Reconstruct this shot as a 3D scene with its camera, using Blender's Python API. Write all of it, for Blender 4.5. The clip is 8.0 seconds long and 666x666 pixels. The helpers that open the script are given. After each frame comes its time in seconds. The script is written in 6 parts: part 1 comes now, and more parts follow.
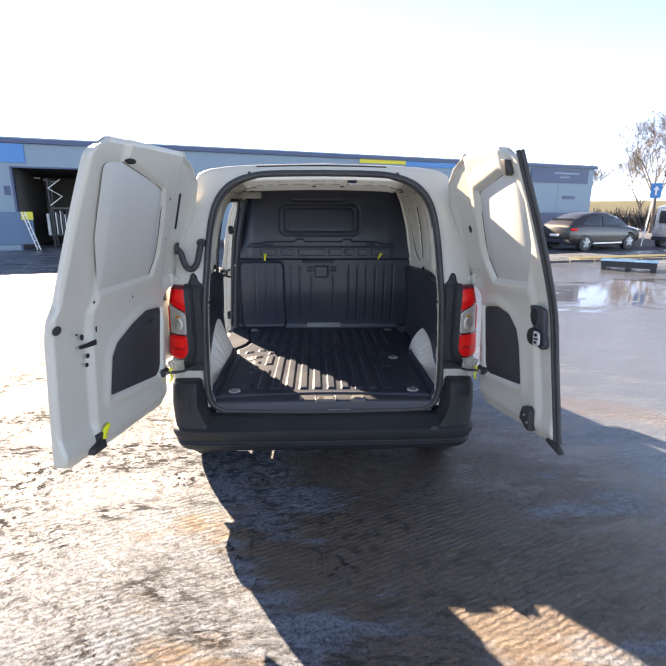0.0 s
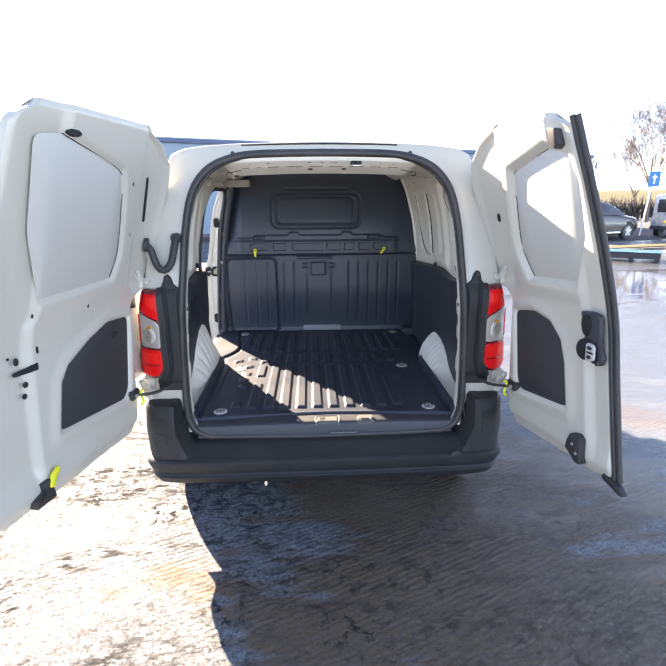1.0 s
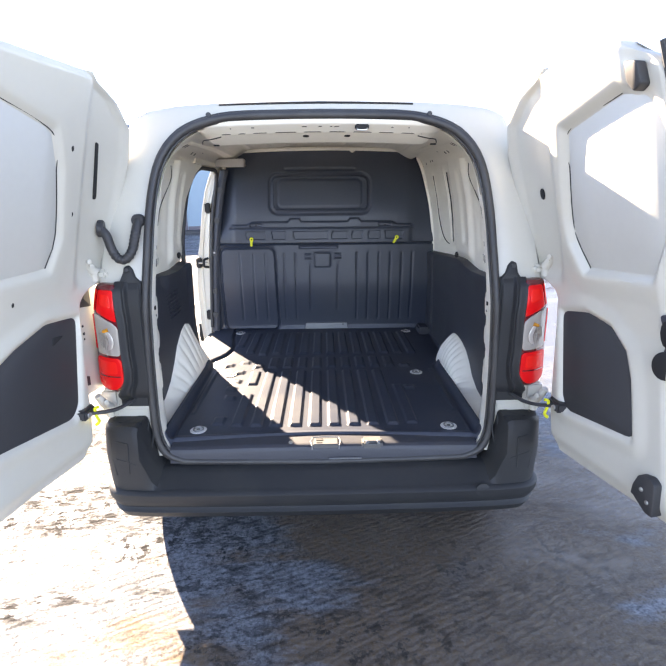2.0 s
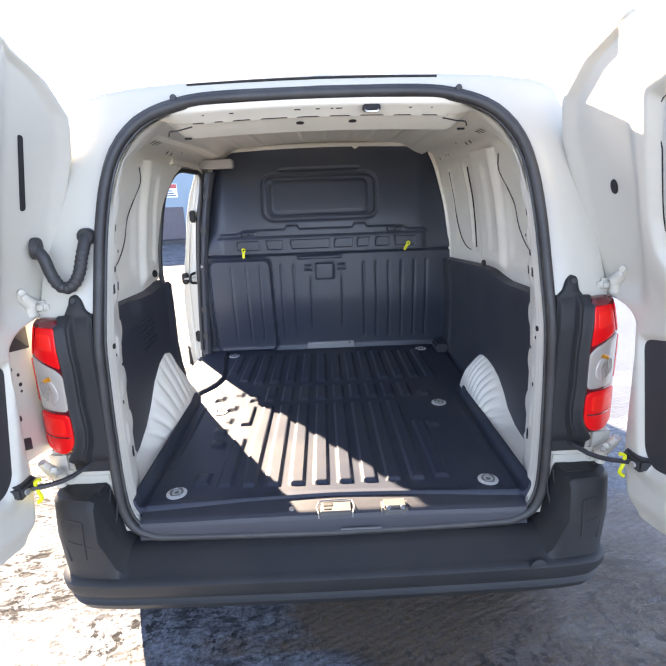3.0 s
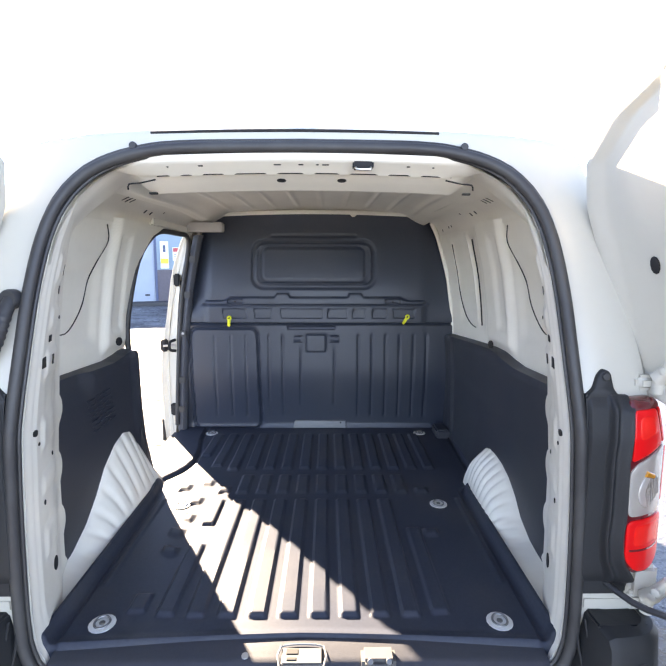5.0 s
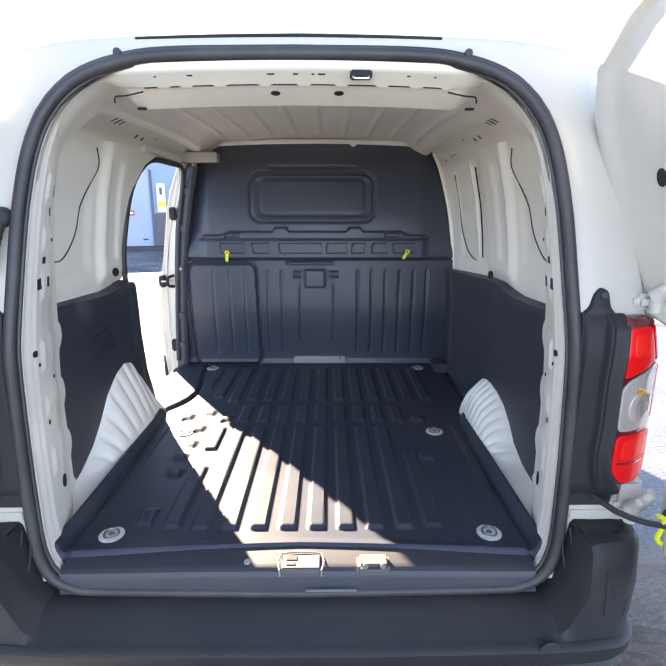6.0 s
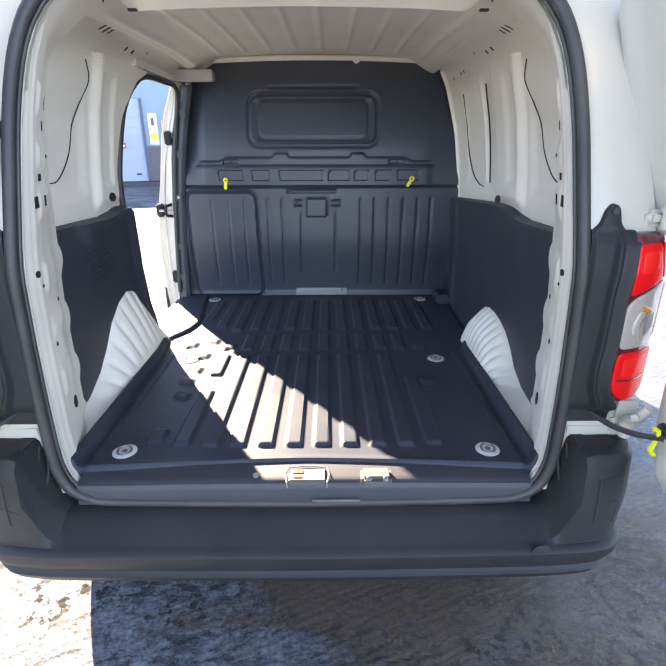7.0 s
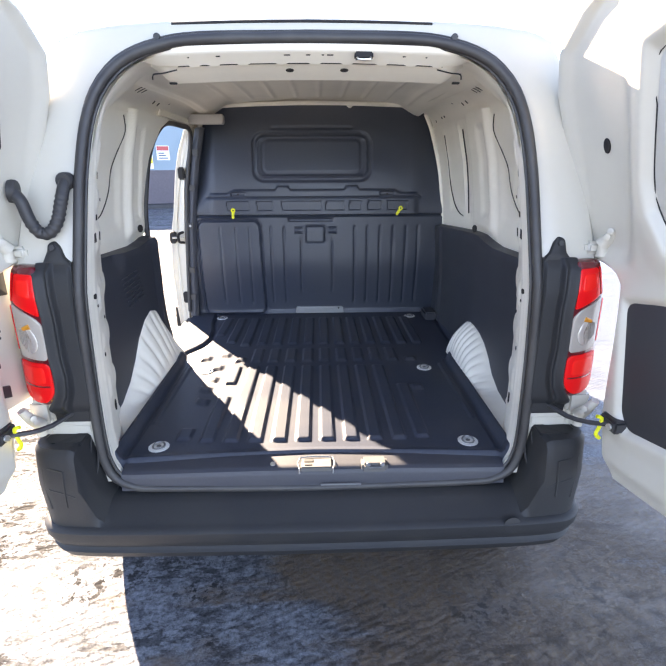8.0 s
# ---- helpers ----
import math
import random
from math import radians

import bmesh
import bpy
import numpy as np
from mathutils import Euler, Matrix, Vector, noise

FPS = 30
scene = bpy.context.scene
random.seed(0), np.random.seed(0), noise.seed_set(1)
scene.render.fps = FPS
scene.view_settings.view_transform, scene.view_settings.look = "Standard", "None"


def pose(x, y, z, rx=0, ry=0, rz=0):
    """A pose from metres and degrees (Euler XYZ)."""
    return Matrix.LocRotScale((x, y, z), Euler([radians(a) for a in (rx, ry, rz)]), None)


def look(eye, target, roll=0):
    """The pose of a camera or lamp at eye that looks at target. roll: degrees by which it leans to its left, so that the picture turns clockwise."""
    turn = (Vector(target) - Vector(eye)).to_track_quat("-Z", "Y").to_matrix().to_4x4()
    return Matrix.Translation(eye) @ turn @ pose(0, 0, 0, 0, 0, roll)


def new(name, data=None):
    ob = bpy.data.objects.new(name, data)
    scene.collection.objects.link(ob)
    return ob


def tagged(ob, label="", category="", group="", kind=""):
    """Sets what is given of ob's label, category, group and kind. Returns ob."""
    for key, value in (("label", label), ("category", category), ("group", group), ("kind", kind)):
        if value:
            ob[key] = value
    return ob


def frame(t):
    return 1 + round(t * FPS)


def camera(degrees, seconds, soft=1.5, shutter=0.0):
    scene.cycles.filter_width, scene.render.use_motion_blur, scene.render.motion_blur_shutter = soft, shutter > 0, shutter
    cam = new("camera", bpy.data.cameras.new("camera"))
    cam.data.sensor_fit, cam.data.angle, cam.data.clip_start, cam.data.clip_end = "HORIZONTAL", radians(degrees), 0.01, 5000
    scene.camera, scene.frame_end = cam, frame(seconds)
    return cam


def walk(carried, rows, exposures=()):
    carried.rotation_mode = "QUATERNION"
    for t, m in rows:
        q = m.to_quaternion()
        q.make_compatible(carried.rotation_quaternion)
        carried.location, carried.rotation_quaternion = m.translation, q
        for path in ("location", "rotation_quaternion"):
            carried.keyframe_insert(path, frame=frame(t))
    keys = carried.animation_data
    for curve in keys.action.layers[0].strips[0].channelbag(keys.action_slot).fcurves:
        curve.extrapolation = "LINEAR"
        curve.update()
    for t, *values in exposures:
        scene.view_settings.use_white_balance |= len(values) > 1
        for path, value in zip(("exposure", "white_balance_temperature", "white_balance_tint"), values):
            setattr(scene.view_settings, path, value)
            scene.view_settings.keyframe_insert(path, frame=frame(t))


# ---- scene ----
cam = camera(69.3, 8.0, soft=1.6)
EXPOSURES = [(0.0, 2.6, 10000, 17), (0.5, 2.95, 10000, 17), (1.0, 3.2, 10000, 17), (2.5, 3.62, 9900, 18), (3.5, 3.62, 9900, 18), (4.5, 3.78, 9900, 17), (6.0, 3.68, 9900, 17), (7.0, 3.72, 9900, 17), (8.0, 3.68, 9900, 18)]
PATH = [
    (0, (-0.045, -2.764, 1.715), (0.022, -0.827, 1.221), 0.2),
    (0.5, (-0.069, -2.503, 1.707), (0.02, -0.571, 1.198), -0.1),
    (1, (-0.069, -2.306, 1.687), (0.021, -0.377, 1.166), -0.4),
    (1.2, (-0.047, -2.211, 1.669), (0.012, -0.279, 1.155), -0.7),
    (2.3, (0.008, -1.718, 1.61), (0.037, 0.202, 1.053), -0.7),
    (2.5, (0.0, -1.616, 1.609), (0.022, 0.308, 1.063), -1.1),
    (3, (0.003, -1.416, 1.611), (0.026, 0.511, 1.075), -2.2),
    (3.5, (0.03, -1.249, 1.586), (0.02, 0.684, 1.072), -2.1),
    (4, (0.074, -1.158, 1.592), (0.033, 0.807, 1.222), -1.4),
    (4.5, (0.072, -1.13, 1.61), (0.073, 0.851, 1.338), 0.0),
    (4.7, (0.073, -1.128, 1.614), (0.091, 0.855, 1.356), 0.2),
    (5.8, (0.082, -1.137, 1.554), (0.103, 0.82, 1.14), 0.0),
    (6, (0.086, -1.136, 1.54), (0.102, 0.805, 1.056), -0.0),
    (6.5, (0.083, -1.128, 1.503), (0.115, 0.769, 0.87), -0.1),
    (7, (0.072, -1.149, 1.49), (0.088, 0.716, 0.768), -0.1),
    (7.5, (0.054, -1.216, 1.509), (0.093, 0.652, 0.795), 0.5),
    (8, (0.027, -1.421, 1.561), (0.079, 0.471, 0.914), -0.3),
]
walk(cam, [(t, look(eye, target, roll)) for t, eye, target, roll in PATH], EXPOSURES)
import itertools

# ---------------------------------------------------------------- world and light
world = bpy.data.worlds.new("sky")
scene.world = world
world.use_nodes = True
SUN_WAY = Vector((1.13, -1.74, -1.0)).normalized()      # the way the sunlight travels
wn = world.node_tree.nodes
sky = wn.new("ShaderNodeTexSky")
sky.sky_type = "NISHITA"
sky.sun_disc = False
sky.sun_elevation = math.asin(-SUN_WAY.z)
sky.sun_rotation = math.atan2(-SUN_WAY.x, -SUN_WAY.y)
sky.air_density, sky.dust_density, sky.ozone_density = 0.55, 0.0, 1.5
sky.altitude = 4500
wn["Background"].inputs["Strength"].default_value = 0.150
world.node_tree.links.new(sky.outputs[0], wn["Background"].inputs["Color"])
sun_data = bpy.data.lights.new("sun", "SUN")
sun_data.energy, sun_data.angle, sun_data.color = 5.0, radians(0.55), (1.0, 0.99, 0.98)
sun = new("sun", sun_data)
sun.matrix_basis = look((-20, 30, 22), Vector((-20, 30, 22)) + SUN_WAY)


# ---------------------------------------------------------------- materials
def material(name, base, rough=0.5, metal=0.0, vary=0.08, grain=40.0, bump=0.0, bump_scale=200.0, coat=0.0,
             rough_vary=0.08, stain=None, stain_scale=3.0, stain_amount=0.3, spec=0.5):
    m = bpy.data.materials.new(name)
    m.use_nodes = True
    nt = m.node_tree
    b = nt.nodes["Principled BSDF"]
    b.inputs["Metallic"].default_value = metal
    b.inputs["Coat Weight"].default_value = coat
    b.inputs["Specular IOR Level"].default_value = spec
    co = nt.nodes.new("ShaderNodeTexCoord")
    fine = nt.nodes.new("ShaderNodeTexNoise")
    fine.inputs["Scale"].default_value, fine.inputs["Detail"].default_value = grain, 5
    wide = nt.nodes.new("ShaderNodeTexNoise")
    wide.inputs["Scale"].default_value, wide.inputs["Detail"].default_value = stain_scale, 6
    nt.links.new(co.outputs["Object"], fine.inputs["Vector"])
    nt.links.new(co.outputs["Object"], wide.inputs["Vector"])
    mix = nt.nodes.new("ShaderNodeMix")
    mix.data_type, mix.blend_type = "RGBA", "MIX"
    lo = [max(0, c * (1 - vary)) for c in base]
    hi = [min(1, c * (1 + vary)) for c in base]
    mix.inputs["A"].default_value, mix.inputs["B"].default_value = (*lo, 1), (*hi, 1)
    nt.links.new(fine.outputs["Fac"], mix.inputs["Factor"])
    out = mix.outputs["Result"]
    if stain:
        ramp = nt.nodes.new("ShaderNodeMapRange")
        ramp.inputs["From Min"].default_value, ramp.inputs["From Max"].default_value = 0.45, 0.75
        ramp.inputs["To Max"].default_value = stain_amount
        nt.links.new(wide.outputs["Fac"], ramp.inputs["Value"])
        st = nt.nodes.new("ShaderNodeMix")
        st.data_type = "RGBA"
        st.inputs["B"].default_value = (*stain, 1)
        nt.links.new(ramp.outputs["Result"], st.inputs["Factor"])
        nt.links.new(out, st.inputs["A"])
        out = st.outputs["Result"]
    nt.links.new(out, b.inputs["Base Color"])
    rr = nt.nodes.new("ShaderNodeMapRange")
    rr.inputs["To Min"].default_value, rr.inputs["To Max"].default_value = max(0.02, rough - rough_vary), min(1, rough + rough_vary)
    nt.links.new(wide.outputs["Fac"], rr.inputs["Value"])
    nt.links.new(rr.outputs["Result"], b.inputs["Roughness"])
    if bump:
        bt = nt.nodes.new("ShaderNodeTexNoise")
        bt.inputs["Scale"].default_value, bt.inputs["Detail"].default_value = bump_scale, 4
        nt.links.new(co.outputs["Object"], bt.inputs["Vector"])
        bn = nt.nodes.new("ShaderNodeBump")
        bn.inputs["Strength"].default_value, bn.inputs["Distance"].default_value = 0.6, bump
        nt.links.new(bt.outputs["Fac"], bn.inputs["Height"])
        nt.links.new(bn.outputs["Normal"], b.inputs["Normal"])
    return m


# one white paint: darkened for body and doors, lightened for the dimmer inside
PAINT_DIMMED = material("white_paint_dimmed", (0.53, 0.50, 0.43), 0.32, coat=0.2, vary=0.02, stain=(0.48, 0.455, 0.395), stain_scale=2.2, stain_amount=0.3)
PAINT_LIFTED = material("white_paint_lifted", (0.86, 0.82, 0.725), 0.42, coat=0.15, vary=0.025, stain=(0.60, 0.56, 0.48), stain_scale=3.5, stain_amount=0.22)
PRIMER = material("grey_white_skin", (0.50, 0.49, 0.45), 0.5, vary=0.03, stain=(0.55, 0.54, 0.505), stain_scale=2.5)
TRIM = material("black_trim", (0.030, 0.034, 0.046), 0.5, vary=0.2, grain=160, bump=0.0006, bump_scale=420, stain=(0.06, 0.06, 0.06), stain_scale=4, stain_amount=0.25)
LINER = material("black_liner", (0.036, 0.043, 0.060), 0.44, vary=0.2, grain=90, bump=0.0005, bump_scale=500, stain=(0.09, 0.085, 0.08), stain_scale=3.2, stain_amount=0.35, rough_vary=0.08, spec=0.16)
BULK = material("bulkhead_grey", (0.028, 0.036, 0.054), 0.40, vary=0.15, grain=120, bump=0.0006, bump_scale=300, stain=(0.06, 0.062, 0.068), stain_scale=2.5, stain_amount=0.3)
BUMPER = material("bumper_plastic", (0.019, 0.020, 0.022), 0.55, vary=0.2, grain=200, bump=0.0006, bump_scale=500, stain=(0.04, 0.038, 0.034), stain_scale=5, stain_amount=0.35, spec=0.36)
RUBBER = material("rubber", (0.030, 0.030, 0.032), 0.55, vary=0.2, grain=60, stain=(0.06, 0.058, 0.055), stain_scale=8, stain_amount=0.3)
COVER = material("dark_panel", (0.030, 0.031, 0.035), 0.6, vary=0.12, grain=220, bump=0.0004, bump_scale=700)
SEAL_RUBBER = material("seal_rubber", (0.032, 0.031, 0.032), 0.5, vary=0.2, grain=50, stain=(0.10, 0.098, 0.09), stain_scale=6, stain_amount=0.35)
STEEL = material("zinc_steel", (0.66, 0.66, 0.64), 0.42, metal=1.0, vary=0.1, grain=70, stain=(0.4, 0.38, 0.34), stain_scale=20)
RING_STEEL = material("bright_zinc", (0.72, 0.72, 0.70), 0.5, metal=0.35, vary=0.1, grain=90, stain=(0.5, 0.49, 0.46), stain_scale=30)
RING_DARK = material("shaded_steel", (0.22, 0.22, 0.22), 0.45, metal=0.8, vary=0.15, grain=60)
DARK = material("dark_hole", (0.012, 0.012, 0.013), 0.8, vary=0.2)
YELLOW = material("yellow_plastic", (0.75, 0.72, 0.03), 0.45, vary=0.06, grain=50)
PLATE_GREY = material("grey_plate", (0.20, 0.205, 0.21), 0.5, vary=0.05)
SILL_STEEL = material("sill_steel", (0.115, 0.114, 0.112), 0.45, metal=0.2, vary=0.1, grain=60, stain=(0.10, 0.10, 0.10), stain_scale=20)
BRACKET = material("bracket_white", (0.46, 0.45, 0.43), 0.5, vary=0.03)


def lens_material(name, colour, rough, transmission):
    m = material(name, colour, rough, vary=0.06, grain=30, coat=0.8)
    m.node_tree.nodes["Principled BSDF"].inputs["Transmission Weight"].default_value = transmission
    return m


RED = lens_material("red_lens", (0.85, 0.008, 0.010), 0.28, 0.0)
RED_DEEP = lens_material("deep_red_lens", (0.12, 0.004, 0.008), 0.15, 0.0)
CLEAR = lens_material("clear_lens", (0.42, 0.375, 0.33), 0.18, 0.15)
REFLECTOR = material("lamp_reflector", (0.74, 0.70, 0.66), 0.42, metal=0.8, vary=0.05)
# dark reflection of the chrome bowl, held in the base colour
BOWL = material("bowl_dark_reflection", (0.20, 0.165, 0.14), 0.25, vary=0.15, grain=90, coat=0.5)
RED_GLOW = lens_material("red_lens_brightened", (0.98, 0.02, 0.015), 0.22, 0.0)
for lens in (RED, RED_GLOW):
    lens.node_tree.nodes["Principled BSDF"].inputs["Coat Weight"].default_value = 0.06
    lens.node_tree.nodes["Principled BSDF"].inputs["Specular IOR Level"].default_value = 0.22
AMBER = lens_material("amber_bulb", (0.75, 0.28, 0.02), 0.2, 0.2)

# ---------------------------------------------------------------- mesh tools
def smooth(e0, e1, v):
    t = min(1.0, max(0.0, (v - e0) / (e1 - e0)))
    return t * t * (3 - 2 * t)


def table(points, v):
    """Piecewise-linear look-up in (key, value) points."""
    if v <= points[0][0]:
        return points[0][1]
    for (a, fa), (b, fb) in zip(points, points[1:]):
        if v <= b:
            return fa + (fb - fa) * (v - a) / (b - a)
    return points[-1][1]


def link(name, bm, mat, parent, label="", shade=True, fix=True):
    me = bpy.data.meshes.new(name)
    if fix:
        bmesh.ops.recalc_face_normals(bm, faces=bm.faces)
    if shade:
        for f in bm.faces:
            f.smooth = True
    bm.to_mesh(me)
    bm.free()
    me.materials.append(mat)
    if shade:
        me.set_sharp_from_angle(angle=radians(38))
    ob = new(name, me)
    if parent:
        ob.parent = parent
        chain, p = Matrix(), parent
        while p:
            chain, p = p.matrix_basis @ chain, p.parent
        ob.matrix_basis = chain.inverted()
    return tagged(ob, label)


def part(name, bm, mat, parent, label=""):
    return link(name, bm, mat, parent, label)


def thing(name, label, category, at=(0, 0, 0), group="", kind=""):
    ob = new(name)
    ob.matrix_basis = pose(*at)
    return tagged(ob, label, category, group, kind)


def sheet(func, nu, nv, thick=None, keep=None, bm=None, away=None):
    """A surface of nu x nv cells from func(u, v), u and v from 0 to 1; thick: a second skin offset by that vector or function."""
    bm = bm or bmesh.new()
    layers = []
    for layer in range(2 if thick is not None else 1):
        rows = []
        for i in range(nu + 1):
            row = []
            for j in range(nv + 1):
                p = Vector(func(i / nu, j / nv))
                if layer:
                    p = p + (Vector(thick(i / nu, j / nv)) if callable(thick) else Vector(thick))
                row.append(bm.verts.new(p))
            rows.append(row)
        layers.append(rows)
    cells = {(i, j) for i in range(nu) for j in range(nv) if keep is None or keep((i + 0.5) / nu, (j + 0.5) / nv)}
    for n, rows in enumerate(layers):
        for i, j in sorted(cells):
            q = [rows[i][j], rows[i + 1][j], rows[i + 1][j + 1], rows[i][j + 1]]
            bm.faces.new(q if n == 0 else q[::-1])
    if thick is not None:
        a, b = layers
        for i, j in sorted(cells):
            for di, dj, p, q in ((-1, 0, (i, j), (i, j + 1)), (1, 0, (i + 1, j), (i + 1, j + 1)), (0, -1, (i, j), (i + 1, j)), (0, 1, (i, j + 1), (i + 1, j + 1))):
                if (i + di, j + dj) not in cells:
                    bm.faces.new((a[p[0]][p[1]], a[q[0]][q[1]], b[q[0]][q[1]], b[p[0]][p[1]]))
    loose = [v for v in bm.verts if not v.link_faces]
    bmesh.ops.delete(bm, geom=loose, context="VERTS")
    return bm


def box(x0, x1, y0, y1, z0, z1, bevel=0.004, bm=None, m=None, seg=2):
    bm2 = bmesh.new()
    bmesh.ops.create_cube(bm2, size=1)
    for v in bm2.verts:
        v.co = Vector(((x0 + x1) / 2 + v.co.x * (x1 - x0), (y0 + y1) / 2 + v.co.y * (y1 - y0), (z0 + z1) / 2 + v.co.z * (z1 - z0)))
    if bevel:
        bmesh.ops.bevel(bm2, geom=bm2.edges[:], offset=min(bevel, 0.45 * min(abs(x1 - x0), abs(y1 - y0), abs(z1 - z0))), segments=seg, affect="EDGES")
    if m:
        bmesh.ops.transform(bm2, matrix=m, verts=bm2.verts)
    return join(bm, bm2)


def join(bm, extra):
    if bm is None:
        return extra
    me = bpy.data.meshes.new("tmp")
    extra.to_mesh(me)
    extra.free()
    bm.from_mesh(me)
    bpy.data.meshes.remove(me)
    return bm


def plate(outline, lift, depth, bevel=0.004, bm=None):
    """A slab whose outline (pairs a, b) is carried into space by lift(a, b, d), d from 0 to depth."""
    bm2 = bmesh.new()
    n = len(outline)
    ca, cb = sum(p[0] for p in outline) / n, sum(p[1] for p in outline) / n
    def ring(d, inset):
        r = []
        for a, b in outline:
            l = math.hypot(ca - a, cb - b) or 1
            r.append(bm2.verts.new(lift(a + (ca - a) / l * inset, b + (cb - b) / l * inset, d)))
        return r
    rings = [ring(0, 0), ring(depth - bevel, 0), ring(depth - bevel * 0.3, bevel * 0.35), ring(depth, bevel)]
    for r, s in zip(rings, rings[1:]):
        for k in range(n):
            bm2.faces.new((r[k], r[(k + 1) % n], s[(k + 1) % n], s[k]))
    bm2.faces.new(rings[0][::-1])
    cap = bm2.faces.new(rings[-1])
    bmesh.ops.triangulate(bm2, faces=[cap])
    return join(bm, bm2)


def cover(outline, lift, depth, bevel=0.004, rings_in=4):
    """Like plate, with a cap of nested rings that follows a curved face."""
    bm = bmesh.new()
    dense = []
    for (a0, b0), (a1, b1) in zip(outline, outline[1:] + outline[:1]):
        m = max(1, int(math.hypot(a1 - a0, b1 - b0) / 0.008))
        dense += [(a0 + (a1 - a0) * k / m, b0 + (b1 - b0) * k / m) for k in range(m)]
    outline, n = dense, len(dense)
    ca, cb = sum(p[0] for p in outline) / n, sum(p[1] for p in outline) / n
    def ring(d, f):
        return [bm.verts.new(lift(ca + (a - ca) * f, cb + (b - cb) * f, d)) for a, b in outline]
    size = sum(math.hypot(a - ca, b - cb) for a, b in outline) / n
    edge = 1 - bevel / size
    rings = [ring(0, 1), ring(depth - bevel, 1), ring(depth - bevel * 0.3, 1 - bevel * 0.35 / size)] + [ring(depth, edge * (1 - k / rings_in)) for k in range(rings_in)]
    for r, q in zip(rings, rings[1:]):
        for k in range(n):
            bm.faces.new((r[k], r[(k + 1) % n], q[(k + 1) % n], q[k]))
    tip = bm.verts.new(lift(ca, cb, depth))
    for k in range(n):
        bm.faces.new((rings[-1][k], rings[-1][(k + 1) % n], tip))
    bm.faces.new(rings[0][::-1])
    return bm


def rounded(points, r, seg=4):
    """The polygon with its corners rounded by r."""
    out, n = [], len(points)
    for k in range(n):
        p0, p, p1 = (Vector((*points[(k + d) % n], 0)) for d in (-1, 0, 1))
        a, b = (p0 - p), (p1 - p)
        cut = min(r, a.length * 0.45, b.length * 0.45)
        a, b = p + a.normalized() * cut, p + b.normalized() * cut
        for s in range(seg + 1):
            t = s / seg
            q = a * (1 - t) ** 2 + p * 2 * t * (1 - t) + b * t * t
            out.append((q.x, q.y))
    return out


def spline(points, step):
    """Catmull-Rom curve through the points, in even steps along each span."""
    pts = [Vector(p) for p in points]
    pts = [pts[0] * 2 - pts[1], *pts, pts[-1] * 2 - pts[-2]]
    out = []
    for a, b, c, d in zip(pts, pts[1:], pts[2:], pts[3:]):
        n = max(1, int((c - b).length / step))
        for k in range(n):
            t = k / n
            out.append(0.5 * ((2 * b) + (c - a) * t + (2 * a - 5 * b + 4 * c - d) * t * t + (3 * b - a - 3 * c + d) * t ** 3))
    out.append(pts[-2])
    return out


def tube(path, radius, sides=10, bm=None, closed=False, flat=None):
    """A tube along the path; radius: a number or a function of the step. flat: (width, height) factors."""
    bm = bm or bmesh.new()
    n, rings, up = len(path), [], None
    for k, p in enumerate(path):
        d = (path[min(k + 1, n - 1)] - path[max(k - 1, 0)]).normalized() if not closed else (path[(k + 1) % n] - path[k - 1]).normalized()
        if up is None:
            up = d.orthogonal().normalized()
        up = (up - d * up.dot(d)).normalized()
        side = d.cross(up)
        r = radius(k) if callable(radius) else radius
        rings.append([bm.verts.new(p + (up * math.cos(a) + side * math.sin(a)) * r) for a in (2 * math.pi * s / sides for s in range(sides))])
    for r, s in zip(rings, rings[1:] + (rings[:1] if closed else [])):
        for k in range(sides):
            bm.faces.new((r[k], r[(k + 1) % sides], s[(k + 1) % sides], s[k]))
    if not closed:
        bm.faces.new(rings[0][::-1])
        bm.faces.new(rings[-1])
    return bm


def disc(centre, normal, r, depth, bm=None, sides=16, r2=None):
    """A short round boss that stands out along normal."""
    bm = bm or bmesh.new()
    c, nrm = Vector(centre), Vector(normal).normalized()
    a = nrm.orthogonal().normalized()
    b = nrm.cross(a)
    r2 = r * 0.9 if r2 is None else r2
    rings = []
    for d, q in ((0, r), (depth * 0.8, r), (depth, r2)):
        rings.append([bm.verts.new(c + nrm * d + (a * math.cos(t) + b * math.sin(t)) * q) for t in (2 * math.pi * k / sides for k in range(sides))])
    for r0, r1 in zip(rings, rings[1:]):
        for k in range(sides):
            bm.faces.new((r0[k], r0[(k + 1) % sides], r1[(k + 1) % sides], r1[k]))
    bm.faces.new(rings[-1])
    bm.faces.new(rings[0][::-1])
    return bm

# ---------------------------------------------------------------- the van: shapes that several parts share
FLOOR = 0.60
def lean(z):
    """How far the rear face leans forward at height z."""
    return 0.18 * (max(0.0, z - 1.2) / 0.7) ** 1.2


SEAL = [(0, 1.917), (0.30, 1.912), (0.42, 1.895), (0.505, 1.865), (0.56, 1.825), (0.605, 1.765), (0.635, 1.68), (0.655, 1.55), (0.668, 1.38),
        (0.685, 1.15), (0.695, 0.92), (0.698, 0.70), (0.69, 0.62), (0.665, 0.565), (0.61, 0.535), (0.52, 0.525), (0, 0.515)]
SKIN = [(0.30, 0.86), (0.45, 0.885), (0.75, 0.905), (1.05, 0.905), (1.25, 0.89), (1.40, 0.865), (1.55, 0.83), (1.70, 0.79), (1.82, 0.772), (1.89, 0.756)]
INNER = [(0.60, 0.865), (1.0, 0.86), (1.2, 0.845), (1.4, 0.83), (1.6, 0.80), (1.70, 0.775), (1.80, 0.752), (1.84, 0.74)]
